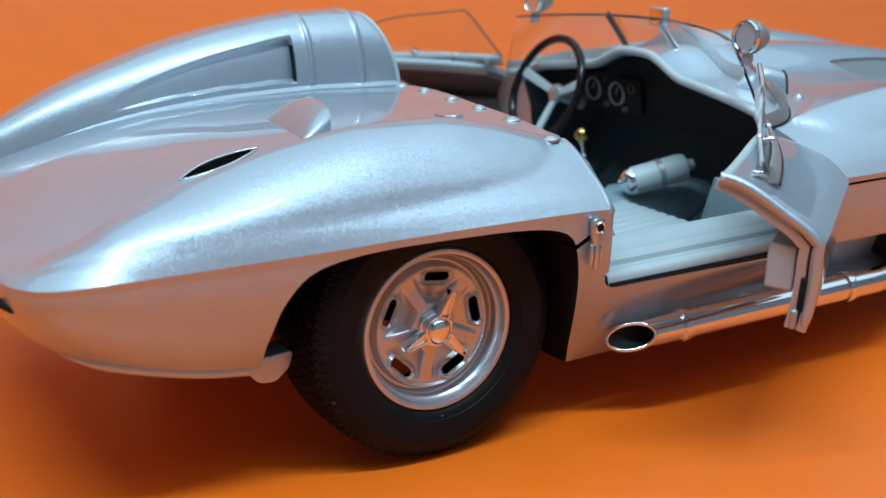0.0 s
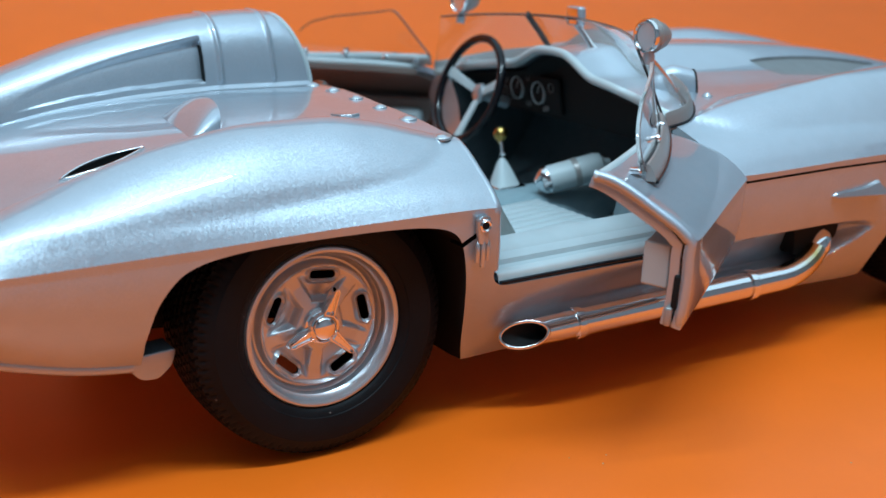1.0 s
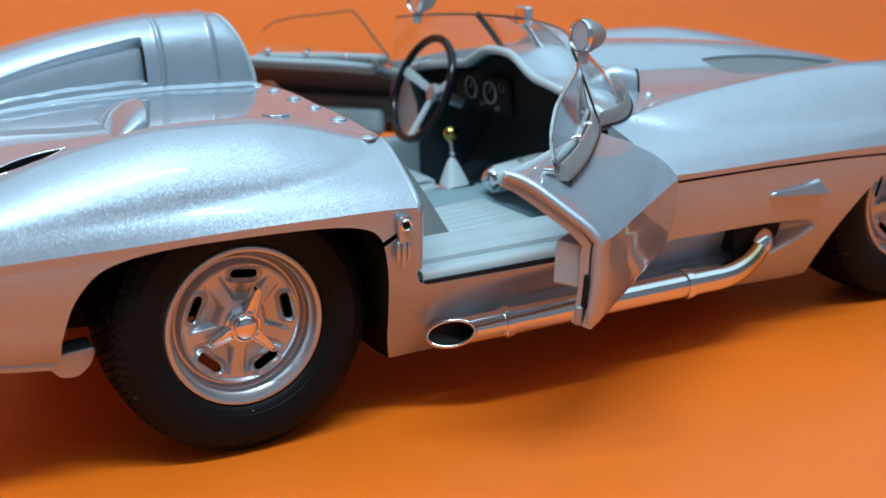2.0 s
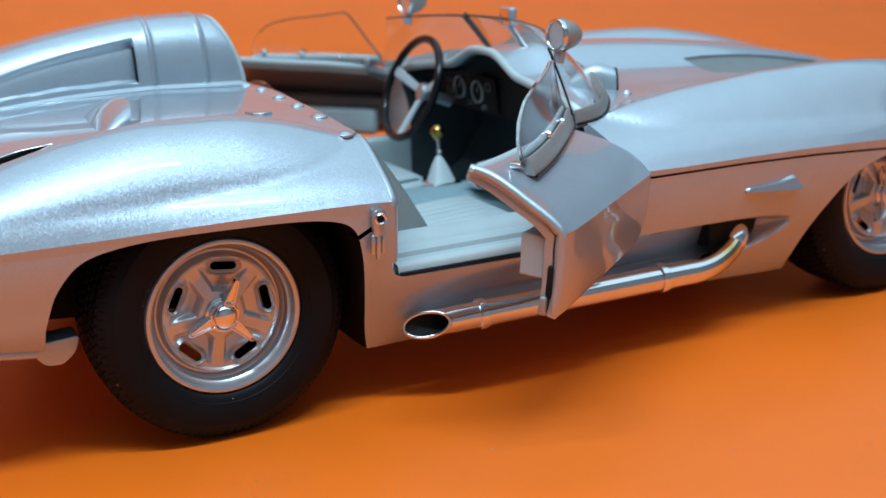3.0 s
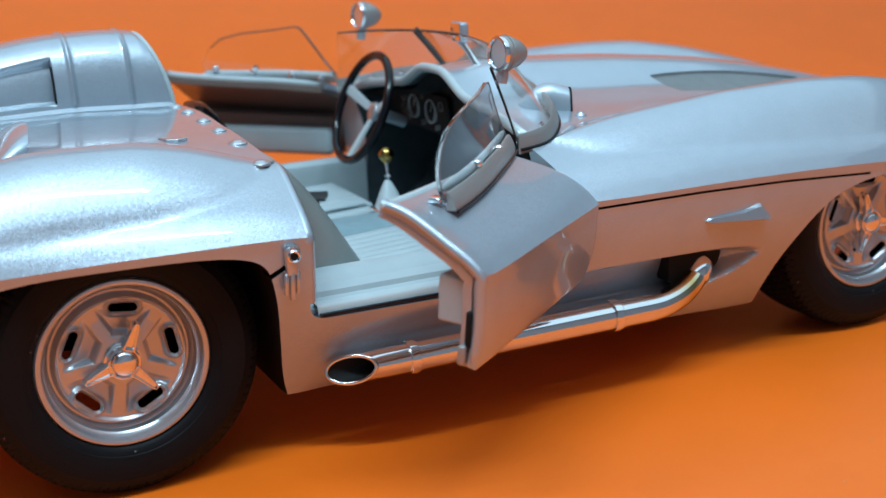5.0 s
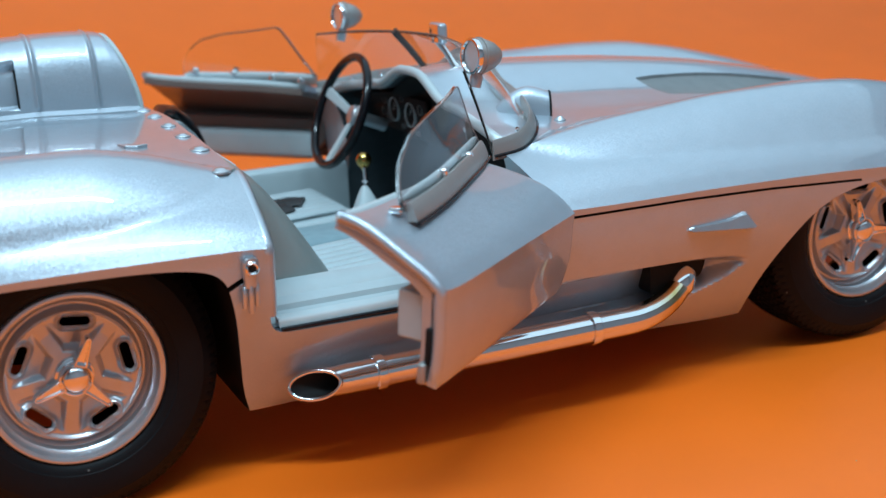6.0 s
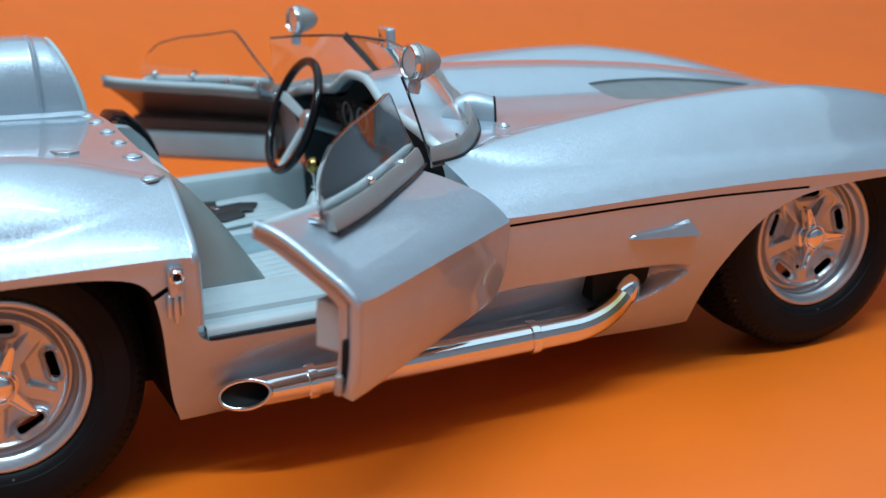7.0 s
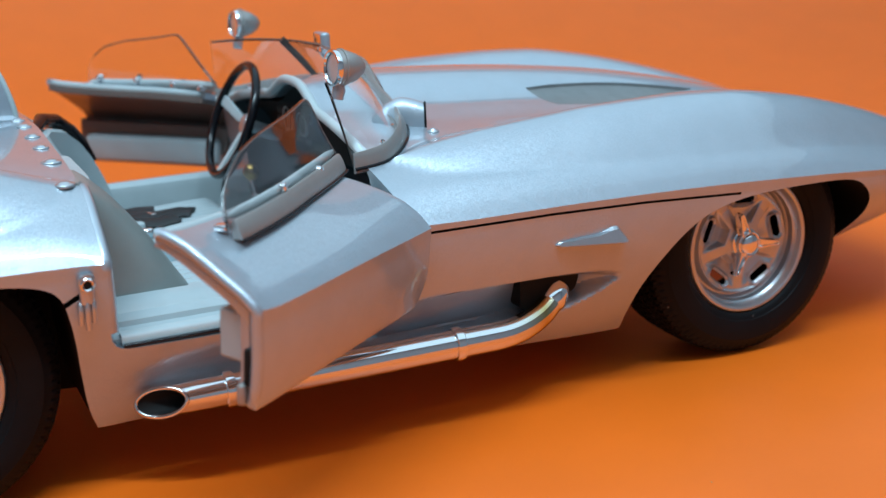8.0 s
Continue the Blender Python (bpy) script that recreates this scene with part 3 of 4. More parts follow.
def rim_mesh():
    """The five-slot disc wheel: deep lip, stepped barrel, relief between the slots."""
    lip = [(11.9, 1.2), (11.75, 0.25), (11.5, -0.08), (11.2, -0.15), (10.85, -0.02), (10.72, 0.3), (10.66, 0.9), (10.35, 1.35), (10.2, 1.5),
           (10.12, 1.9), (10.05, 2.5), (9.75, 2.75), (9.62, 3.0), (9.5, 3.2), (9.2, 3.2), (8.95, 2.7)]
    radii = np.concatenate([np.linspace(8.75, 2.0, 56)])
    rows = []
    for th in np.linspace(0, 2 * math.pi, 320, endpoint=False):
        c, s = math.cos(th), math.sin(th)
        row = [(r * c, y, r * s) for r, y in lip]
        for r in radii:
            y = 2.05 - 0.55 * min(max((6.4 - r) / 3.6, 0), 1)
            y -= 0.40 * math.exp(-((r - 8.65) / 0.22) ** 2)
            deep = 0.0
            for k in SLOTS:
                d = (math.degrees(th) - k + 180) % 360 - 180
                u, v = r * math.sin(math.radians(d)), r * math.cos(math.radians(d))
                if v <= 0:
                    continue
                half = 1.55 + max(v - 3.6, 0) * 0.74
                edge = min(half - abs(u), (v - 3.3) * 0.9)
                wall = min(max((edge + 0.1) / 0.85, 0), 1)
                slope = min(max((7.0 - v) / 3.2, 0), 1)
                deep = max(deep, wall * wall * (3 - 2 * wall) * slope ** 0.8)
                dist = math.hypot(max(abs(u) - 1.3, 0), v - 7.15)
                y -= 0.50 * math.exp(-((dist - 0.98) / 0.24) ** 2)
            y += 1.35 * deep
            row.append((r * c, y, r * s))
        row.append((0.9 * c, 1.6, 0.9 * s))
        rows.append(row)
    me = grid("wheel", rows, close_u=True, sharp=50)
    me.materials.append(WHEEL_SILVER)
    bm = bmesh.new()
    bm.from_mesh(me)
    bmesh.ops.solidify(bm, geom=bm.faces[:], thickness=0.0004)
    bm.to_mesh(me)
    bm.free()
    cuts = []
    for k in SLOTS:
        a = math.radians(k)
        pts = []
        for t in np.linspace(-90, 90, 9).tolist():
            pts.append((1.3 + 0.64 * math.cos(math.radians(t)), 7.15 + 0.64 * math.sin(math.radians(t))))
        for t in np.linspace(90, 270, 9).tolist():
            pts.append((-1.3 + 0.64 * math.cos(math.radians(t)), 7.15 + 0.64 * math.sin(math.radians(t))))
        turned = [(u * math.sin(a) + v * math.cos(a), -u * math.cos(a) + v * math.sin(a)) for u, v in pts]
        cuts.append((prism("slot", turned, -4, 9), DARK))
    return carved(me, cuts)


def tyre_mesh(width=14.6, R=19.2):
    side = [(11.2, 1.6), (11.6, 0.55), (11.9, 0.05), (12.4, -0.35), (13.0, -0.55), (13.1, -0.72), (14.2, -0.98), (15.4, -1.05), (16.4, -0.88),
            (16.5, -0.74), (17.3, -0.42), (17.9, 0.0), (18.3, 0.45)]
    tread = []
    for y in np.linspace(0.7, width - 0.7, 65):
        m = abs(y - width / 2) / (width / 2)
        tread.append((R - 0.75 * m ** 3.2, y))
    prof = side + tread + [(r, width - y) for r, y in reversed(side)]
    rows, n = [], 420
    for i in range(n):
        th = 2 * math.pi * i / n
        c, s = math.cos(th), math.sin(th)
        row = []
        for j, (r, y) in enumerate(prof):
            if len(side) <= j < len(side) + len(tread):
                lane = (y - 0.7) / (width - 1.4) * 8
                k = int(lane)
                groove = abs(lane - round(lane)) < 0.10 and 0 < round(lane) < 8
                sipe = (i + (k % 2) * 2 + int(4 * abs((lane % 1) - 0.5))) % 5 == 0
                r = r - (1.0 if groove else 0.75 if sipe else 0.0)
            elif (j in (len(side) - 1, len(side) - 2) or j in (len(side) + len(tread), len(side) + len(tread) + 1)) and i % 5 == 0:
                r = r - 0.35
            row.append((r * c, y, r * s))
        rows.append(row)
    return grid("tyre", rows, close_u=True, sharp=40)


def wing(angle):
    """One ear of the knock-off nut."""
    bm = bmesh.new()
    a = math.radians(angle)
    outline = [(1.6, -1.05), (2.6, -0.86), (4.6, -0.58), (5.4, -0.47), (5.8, -0.24), (5.8, 0.24), (5.4, 0.47), (4.6, 0.58), (2.6, 0.86), (1.6, 1.05)]
    rings = []
    for h, k, pull in ((1.4, 1.0, 0.0), (0.15, 0.97, 0.0), (-0.18, 0.80, 0.06), (-0.18, 0.58, 0.12), (0.32, 0.42, 0.18)):
        ring = []
        for q, w in outline:
            q = 3.9 + (q - 3.9) * (1 - pull)
            ring.append(bm.verts.new(Vector((q * math.cos(a) - w * k * math.sin(a), h - 0.11 * q, q * math.sin(a) + w * k * math.cos(a))) * MM))
        rings.append(ring)
    n = len(outline)
    for p, q in zip(rings, rings[1:]):
        for i in range(n):
            bm.faces.new((p[i], q[i], q[(i + 1) % n], p[(i + 1) % n]))
    bm.faces.new(rings[0]), bm.faces.new(rings[-1][::-1])
    bmesh.ops.recalc_face_normals(bm, faces=bm.faces)
    bmesh.ops.bevel(bm, geom=[e for e in bm.edges if e.calc_face_angle(0) > 0.5], offset=0.06 * MM, segments=2, affect="EDGES", clamp_overlap=True)
    me = bpy.data.meshes.new("wing")
    bm.to_mesh(me)
    bm.free()
    me.polygons.foreach_set("use_smooth", [True] * len(me.polygons))
    me.set_sharp_from_angle(angle=radians(40))
    return me


RIM, TYRE = rim_mesh(), tyre_mesh()
HUB = lathe("knock_off_nut", [(0.001, -1.05)] + [(1.72 * math.sin(t), -0.25 - 0.8 * math.cos(t)) for t in np.linspace(0.2, 1.45, 9).tolist()]
            + [(1.76, -0.02), (1.84, -0.26), (2.02, -0.36), (2.2, -0.26), (2.3, 0.05), (2.32, 0.45), (2.22, 0.8), (2.5, 0.9), (2.6, 1.3), (2.55, 2.6)], 40, sharp=40)
WINGS = [wing(a) for a in (68, 198, 313)]


def wheel(x, y, turn, spin=0, nut_turn=0):
    w = part("wheel", RIM, WHEEL_SILVER, car, "silver five-slot wheel with a chrome three-eared knock-off nut")
    w.matrix_basis = pose(x * MM, y * MM, 19.2 * MM, 0, spin, turn)
    part("tyre", TYRE, RUBBER, w, "black treaded rubber tyre")
    part("knock_off_nut", HUB, CHROME, w)
    for me in WINGS:
        part("wing", me, CHROME, w).matrix_basis = pose(0, 0, 0, 0, nut_turn, 0)
    return w


wheel(0, -42.85, 0)
wheel(130, -42.85, 0, -4, -38)
wheel(0, 42.85, 180)
wheel(130, 42.85, 180, 30)
part("rear_axle", tube("rear_axle", [(0, -30, 19.2), (0, 30, 19.2)], 2.4, 16), DARK, car)
part("front_axle", tube("front_axle", [(130, -30, 19.2), (130, 30, 19.2)], 2.0, 16), DARK, car)
part("tail_bracket", prism("tail_bracket", rounded([(-27.2, 18.6), (-19.8, 19.0), (-20.6, 16.6), (-22.6, 15.0), (-25.0, 15.2), (-26.6, 17.0)], 0.8), -38.6, -33.5, bevel=0.5), PAINT, car, "small silver bracket under the tail")

valance = [(x, -(float(ALONG[8](x)) - 0.7), float(ALONG[9](x)) - 0.35) for x in np.linspace(-50, -26, 16).tolist()]
part("tail_valance", tube("tail_valance", valance, [0.1, 0.4, 0.65] + [0.85] * 13, 14), PAINT, car, "rolled lower edge of the tail")
part("tail_recess", block("tail_recess", (2.6, 1.4, 0.7), (-55.4, -side_y(-55.4, 31.0) + 0.3, 31.0), 0.2, (0, 24, -40)), DARK, car, "small dark slot in the tail")

# ---------------------------------------------------------------- doors
def door_sheet(inset=0.0, x0=25.7, y_in=35.2, z_low=21.7, x_gain=0.0):
    """The closed door's outer skin, on the body surface."""
    front = pchip([0, 0.35, 0.62, 0.85, 1.0], [64.6 - x_gain, 66.8 - x_gain, 68.0 - x_gain, 67.4 - x_gain, 64.8 - x_gain])
    rows = []
    n_top, n_low = 26, 16
    for u in np.linspace(0, 1, 44):
        row = []
        for j in range(n_top + n_low):
            v = j / (n_top + n_low - 1)
            x = x0 + (float(front(v)) - x0) * u
            yc, zc = float(ALONG[6](x)), float(ALONG[7](x))
            if j < n_top:
                y = y_in + (yc - y_in) * j / (n_top - 1)
                z = skin_z(x, y)
            else:
                z = zc + (z_low - zc) * (j - n_top + 1) / n_low
                y = side_y(x, z)
            row.append((x, -y, z))
        rows.append(row)
    return np.array(rows)


def door(side, angle, hinge):
    flip = (lambda me: me) if side < 0 else mirrored
    rise = 0.0 if side < 0 else 1.5
    hx, hy = hinge
    d = part("door", flip(shell("door", door_sheet(z_low=21.7 + rise), 1.3, 0.4)), PAINT, car, "silver door standing open with a fixed clear side window")
    d.matrix_basis = pose(hx * MM, hy * MM, 0, 0, 0, angle * (1 if side < 0 else -1)) @ pose(-hx * MM, -hy * MM, 0)
    # a black sheet behind the skin stands in for the shade in the groove
    groove = door_sheet(0, 26.5, 36.4, 22.6 + rise, 0.6)
    groove[:, :, 1] += 1.2
    groove[:, :, 2] -= 0.3
    part("groove_shade", flip(shell("groove_shade", groove, 0.6)), BLACK, d, "black sheet standing in for the shade in the groove round the door edge")
    inner = door_sheet(0, 26.2, 36.4, 22.4 + rise, 0.8)
    inner[:, :, 1] += 1.75
    inner[:, :, 2] -= 0.5
    # only the far door's flange takes the colour with shade and reflection in it
    part("inner_frame", flip(shell("inner_frame", inner, 1.3, 0.4)), PAINT if side < 0 else LINING_SHADED, d, "silver inner flange of the door")
    part("top_roll", flip(tube("top_roll", [(x, -35.5, skin_z(x, 35.5) - 0.45) for x in np.linspace(25.0, 64.4, 20).tolist()], [0.25, 0.62] + [0.75] * 16 + [0.7, 0.5], 12)), PALE, d, "pale roll along the top of the door")
    card = door_sheet(0, 27.4, 40.6, 27.2 if side < 0 else 25.1, 3.0)[:, 26:]
    card[:, :, 1] += 3.4
    card[:, :, 2] -= 0.6
    part("door_card", flip(shell("door_card", card, 3.6, 0.6)), VINYL if side < 0 else LINING_SHADED, d, "smooth grey door lining" if side < 0 else "door lining, painted brown for its shade and the orange reflection")
    if side > 0:
        part("armrest", flip(block("armrest", (33, 3.4, 6.0), (46.5, -40.6, 26.9), 1.3)), VINYL, d, "pale grey padded strip along the door")
    part("card_rib", flip(tube("card_rib", [(29, -42.2, 31.4), (46, -42.4, 31.2), (63, -42.4, 31.0)], 0.6, 10)), VINYL if side < 0 else LINING_SHADED, d)
    edge = door_sheet(z_low=21.7 + rise)[0]
    part("edge_roll", flip(tube("edge_roll", [(x + 0.25, y + 0.5 * min(max((44 - z) / 8, 0), 1), z - 0.45 * min(max((z - 33) / 4, 0), 1)) for x, y, z in edge.tolist()[:-1]], [0.72] * (len(edge) - 3) + [0.6, 0.35], 12)), PAINT, d, "rounded silver trailing edge of the door")
    slot_y = side_y(26.2, 26.5) - 1.7
    part("latch_slot", flip(block("latch_slot", (0.7, 0.9, 4.6), (25.95, -slot_y, 26.8), 0.2, (6, 0, 0))), DARK, d, "dark latch slot in the door's trailing edge")
    part("latch_tongue", flip(block("latch_tongue", (1.3, 1.0, 2.6), (25.7, -slot_y + 0.9, 23.6), 0.3, (6, 0, 0))), SATIN, d, "small silver latch tongue")
    # side window
    shape = [(32.7, 40.4), (32.9, 43.2), (34.6, 46.2), (38.4, 48.8), (44.2, 50.1), (52.8, 51.0), (59.1, 51.9), (61.6, 49.2), (64.2, 46.0), (67.4, 42.2), (60, 41.6), (50, 41.2), (40, 40.8)]

    def on_glass(x, z):
        return (x, -40.6 + (x - 32.6) * 0.150 - 1.0 * math.sin(math.pi * min(max((x - 32.6) / 35, 0), 1)) + 2.0 * (1 - math.exp(-max(z - 40.5, 0) / 4.0)), z)
    fine = rounded(shape, 1.2, 4)
    n = len(fine)
    vs = [on_glass(*p) for p in fine] + [(p[0], p[1] + 0.55, p[2]) for p in (on_glass(*q) for q in fine)]
    cx, cz = 50.0, 44.5
    vs += [on_glass(cx, cz), (cx, on_glass(cx, cz)[1] + 0.55, cz)]
    fs = []
    for i in range(n):
        j = (i + 1) % n
        fs += [(i, j, 2 * n), (n + j, n + i, 2 * n + 1), (i, n + i, n + j, j)]
    g = part("side_window", flip(mesh_of("side_window", vs, fs, 30)), SMOKE if side < 0 else GLASS, d, "clear plastic side window, slightly grey" if side < 0 else "clear plastic side window")
    g.visible_shadow = False
    part("window_edge", flip(tube("window_edge", [on_glass(*p) for p in (fine[2:39] if side < 0 else fine[11:39])], 0.09 if side < 0 else 0.17, 6)), EDGE, d, "thin dark edge of the window")
    low = [on_glass(x, skin_z(x, abs(on_glass(x, 41)[1])) + 1.5) for x in np.linspace(33.2, 67.0, 22).tolist()]
    band = [[(x, y + dy * w, z + dz * w) for dy, dz in ((0.1, 0.95), (-0.25, 1.0), (-0.5, 0.75), (-0.95, -0.1), (-1.35, -1.2), (-1.3, -1.5), (0.1, -1.5))] for (x, y, z), w in zip(low, [0.92, 1.0] + [1.0] * 18 + [1.0, 0.9])]
    part("window_trim", flip(grid("window_trim", band, close_v=True, caps=True, sharp=50)), SATIN, d, "silver strip along the foot of the window")
    part("seal", flip(tube("seal", [(x, y - 1.45, z - 1.45) for x, y, z in low], 0.22, 8)), BLACK, d, "thin black rubber seal")
    part("inner_strip", flip(tube("inner_strip", [(x, y + 1.1, z + (1.15 if side < 0 else 0.3)) for x, y, z in low], [0.2, 0.35] + [0.5] * 18 + [0.35, 0.2], 10, flat=1.5)), PALE, d, "pale strip inside the window")
    for x in (46.5, 58.5):
        q = on_glass(x, skin_z(x, 39) + 2.9)
        part("screw", flip(lathe("screw", [(0.001, -0.5), (0.45, -0.4), (0.6, -0.1), (0.6, 0.4)], 14, "y", (q[0], q[1] - 0.35, q[2]))), CHROME, d)
    if side > 0:
        for x in (36.5, 46.5, 56.5, 64.0):
            q = on_glass(x, skin_z(x, 39) + 2.2)
            part("rivet", flip(lathe("rivet", [(0.001, 1.5), (0.5, 1.4), (0.8, 1.0), (0.85, 0.3)], 14, "y", (q[0], q[1] + 0.6, q[2]))), CHROME, d)
    q = on_glass(33.0, 41.2)
    part("window_foot", flip(block("window_foot", (1.8, 1.8, 0.8), (q[0] + 0.4, q[1] + 1.4, q[2] - 0.3), 0.3)), CHROME, d)
    return d


door(-1, 39.5, (71.27, -47.38))
door(1, 47.5, (73.9, 41.3))

# door latch at the rear of the opening
strap_rows = []
for k in np.linspace(0, 1, 12).tolist():
    z, hw = 33.2 - 3.9 * k, 1.15 - 0.32 * k
    if k < 0.15:
        hw *= math.sqrt(1 - (1 - k / 0.15) ** 2 * 0.75)
    strap_rows.append([(22.55 - 0.25 * k + hw * math.copysign(abs(math.cos(a)) ** 0.7, math.cos(a)), -48.7 + 0.62 * math.copysign(abs(math.sin(a)) ** 0.7, math.sin(a)) * (-1), z) for a in np.linspace(0, 2 * math.pi, 20, endpoint=False).tolist()])
latch = part("door_latch", grid("door_latch", strap_rows, close_v=True, caps=True, sharp=50), WHEEL_SILVER, car, "small silver door hinge bracket")
part("latch_eye", lathe("latch_eye", [(0.55, -0.15), (0.75, -0.3), (0.95, -0.1), (0.95, 0.3), (0.55, 0.3)], 18, "y", (22.55, -49.3, 31.9), closed=True), CHROME, latch)
part("latch_hole", lathe("latch_hole", [(0.001, 0.0), (0.55, 0.0), (0.55, 0.3)], 18, "y", (22.55, -49.36, 31.9)), DARK, latch)
for x, hi, lo, r in ((21.45, 29.4, 26.6, 0.36), (22.3, 29.9, 25.8, 0.42), (23.1, 29.7, 26.7, 0.34)):
    part("latch_rod", tube("latch_rod", [(x, -48.7, hi), (x - 0.03, -48.95, hi - 0.4), (x - 0.08, -48.9, (hi + lo) / 2), (x - 0.12, -48.7, lo)], [r * 0.8, r, r, r * 0.9], 12), WHEEL_SILVER, latch)

# ---------------------------------------------------------------- side pipe
def side_pipe():
    pts, rad = [], []
    for x in np.linspace(24, 81, 28).tolist():
        pts.append((x, -46.4, 13.2))
        rad.append(2.2 - 0.3 * max(0, (38 - x) / 14) ** 1.5)
    for t in np.linspace(0, 1, 18).tolist()[1:]:
        a = t * 1.12
        pts.append((81 + 12.2 * math.sin(a) / math.sin(1.12), -46.4 + 2.8 * t ** 1.8, 13.2 + 4.6 * (1 - math.cos(a)) / (1 - math.cos(1.12))))
        rad.append(2.2 - 0.35 * t)
    me = tube("side_pipe", pts, rad, 28, caps=True)
    bm = bmesh.new()
    bm.from_mesh(me)
    bmesh.ops.bisect_plane(bm, geom=bm.verts[:] + bm.edges[:] + bm.faces[:], plane_co=Vector((30.7, -46.4, 13.4)) * MM,
                                 plane_no=Vector((-0.52, -0.80, 0.26)), clear_outer=True)
    bm.to_mesh(me)
    bm.free()
    me.polygons.foreach_set("use_smooth", [True] * len(me.polygons))
    return me


def heat_chrome():
    """Chrome with a straw-coloured heat stain near the bend."""
    m = mat("heat_chrome", (0.84, 0.84, 0.85), 0.10, 1.0, vary=0.0)
    nt = m.node_tree
    co = nt.nodes.new("ShaderNodeTexCoord")
    sep = nt.nodes.new("ShaderNodeSeparateXYZ")
    ramp = nt.nodes.new("ShaderNodeValToRGB")
    rng = nt.nodes.new("ShaderNodeMapRange")
    rng.inputs["From Min"].default_value, rng.inputs["From Max"].default_value = 0.083, 0.0945
    e = ramp.color_ramp.elements
    e[0].color, e[1].color = (0.84, 0.84, 0.85, 1), (0.84, 0.84, 0.85, 1)
    for p, c in ((0.25, (0.80, 0.76, 0.66, 1)), (0.55, (0.62, 0.46, 0.19, 1)), (0.8, (0.80, 0.75, 0.62, 1))):
        e.new(p).color = c
    nt.links.new(co.outputs["Object"], sep.inputs[0])
    nt.links.new(sep.outputs["X"], rng.inputs["Value"])
    nt.links.new(rng.outputs["Result"], ramp.inputs[0])
    nt.links.new(ramp.outputs[0], nt.nodes["Principled BSDF"].inputs["Base Color"])
    return m


pipe = part("side_pipe", side_pipe(), heat_chrome(), car, "chrome side exhaust pipe with a slanted oval tip and a straw-coloured heat stain")
NRM = Vector((-0.52, -0.80, 0.26)).normalized()
lip = []
for a in np.linspace(0, 2 * math.pi, 40, endpoint=False).tolist():
    y, z = -46.4 + 1.92 * math.cos(a), 13.2 + 1.92 * math.sin(a)
    x = 30.7 - (NRM.y * (y + 46.4) + NRM.z * (z - 13.2)) / NRM.x
    lip.append((x, y, z))
part("pipe_lip", tube("pipe_lip", lip, 0.30, 10, closed=True), CHROME, pipe, "thick polished lip of the pipe's mouth")
part("pipe_bore", grid("pipe_bore", [[(x, y, z) for x, y, z in lip], [(x + 1.5, -46.4 + (y + 46.4) * 0.85, 13.2 + (z - 13.2) * 0.85) for x, y, z in lip],
                                     [(x + 7, -46.4 + (y + 46.4) * 0.7, 13.2 + (z - 13.2) * 0.7) for x, y, z in lip],
                                     [(x + 8, -46.4 + (y + 46.4) * 0.05, 13.2 + (z - 13.2) * 0.05) for x, y, z in lip]], close_v=True), DARK, pipe, "black inside of the pipe")
for x in (40.0, 74.6):
    part("pipe_collar", lathe("pipe_collar", [(2.1, -0.72), (2.48, -0.7), (2.56, -0.6), (2.6, 0.0), (2.56, 0.6), (2.48, 0.7), (2.1, 0.72)], 36, "x", (x, -46.4, 13.2), sharp=25), CHROME, pipe, "chrome clamp round the pipe")
part("pipe_end", tube("pipe_end", [(91.3, -44.6, 15.9), (91.7, -44.4, 16.3), (92.9, -43.7, 17.4), (93.6, -43.2, 18.0)], [1.95, 2.2, 2.2, 1.9], 24), CHROME, pipe, "chrome end of the pipe at the body")
part("pipe_hole", prism("pipe_hole", rounded([(86.5, 15.6), (86.5, 21.0), (97, 20.8), (96, 17.5)], 1.0), -44.3, -41.0), DARK, car, "dark opening behind the exhaust bend")

# badge on the front fender
bm = bmesh.new()
outline = [(90.1, 26.4), (90.9, 26.9), (97.4, 27.2), (100.3, 28.1), (101.0, 28.1), (102.6, 25.2), (102.3, 24.8), (95.5, 25.5), (90.5, 26.0)]
back = [bm.verts.new(Vector((x, -side_y(x, z) + 0.3, z)) * MM) for x, z in outline]
frnt = [bm.verts.new(Vector((x + (98.0 - x) * 0.08, -side_y(x, z) - 0.5 - 0.06 * (x - 90) + 0.5 * (z - 26.5) * 0.62, 26.5 + (z - 26.5) * 0.62)) * MM) for x, z in outline]
bm.faces.new(frnt[::-1])
for i in range(len(outline)):
    j = (i + 1) % len(outline)
    bm.faces.new((back[i], back[j], frnt[j], frnt[i]))
bmesh.ops.recalc_face_normals(bm, faces=bm.faces)
badge_mesh = bpy.data.meshes.new("fender_badge")
bm.to_mesh(badge_mesh)
bm.free()
part("fender_badge", badge_mesh, WHEEL_SILVER, car, "chrome wedge-shaped emblem on the front fender")

# ---------------------------------------------------------------- windscreen
SCREEN_FOOT = [pchip([-1, -0.86, -0.68, -0.48, -0.26, 0, 0.26, 0.48, 0.68, 0.86, 1], v) for v in (
    [63.3, 68.2, 73.0, 76.2, 78.0, 78.6, 78.0, 76.2, 73.0, 68.2, 63.3],
    [-38.0, -36.6, -31.5, -23.5, -13, 0, 13, 23.5, 31.5, 36.6, 38.0])]
SCREEN_TOP = [pchip([-1, -0.68, -0.26, 0, 0.26, 0.68, 1], v) for v in (
    [62.0, 66.4, 71.2, 72.2, 71.2, 66.4, 62.0], [-32.3, -25.5, -11, 0, 11, 25.5, 32.3], [51.6, 52.3, 53.0, 53.2, 53.0, 52.3, 51.6])]


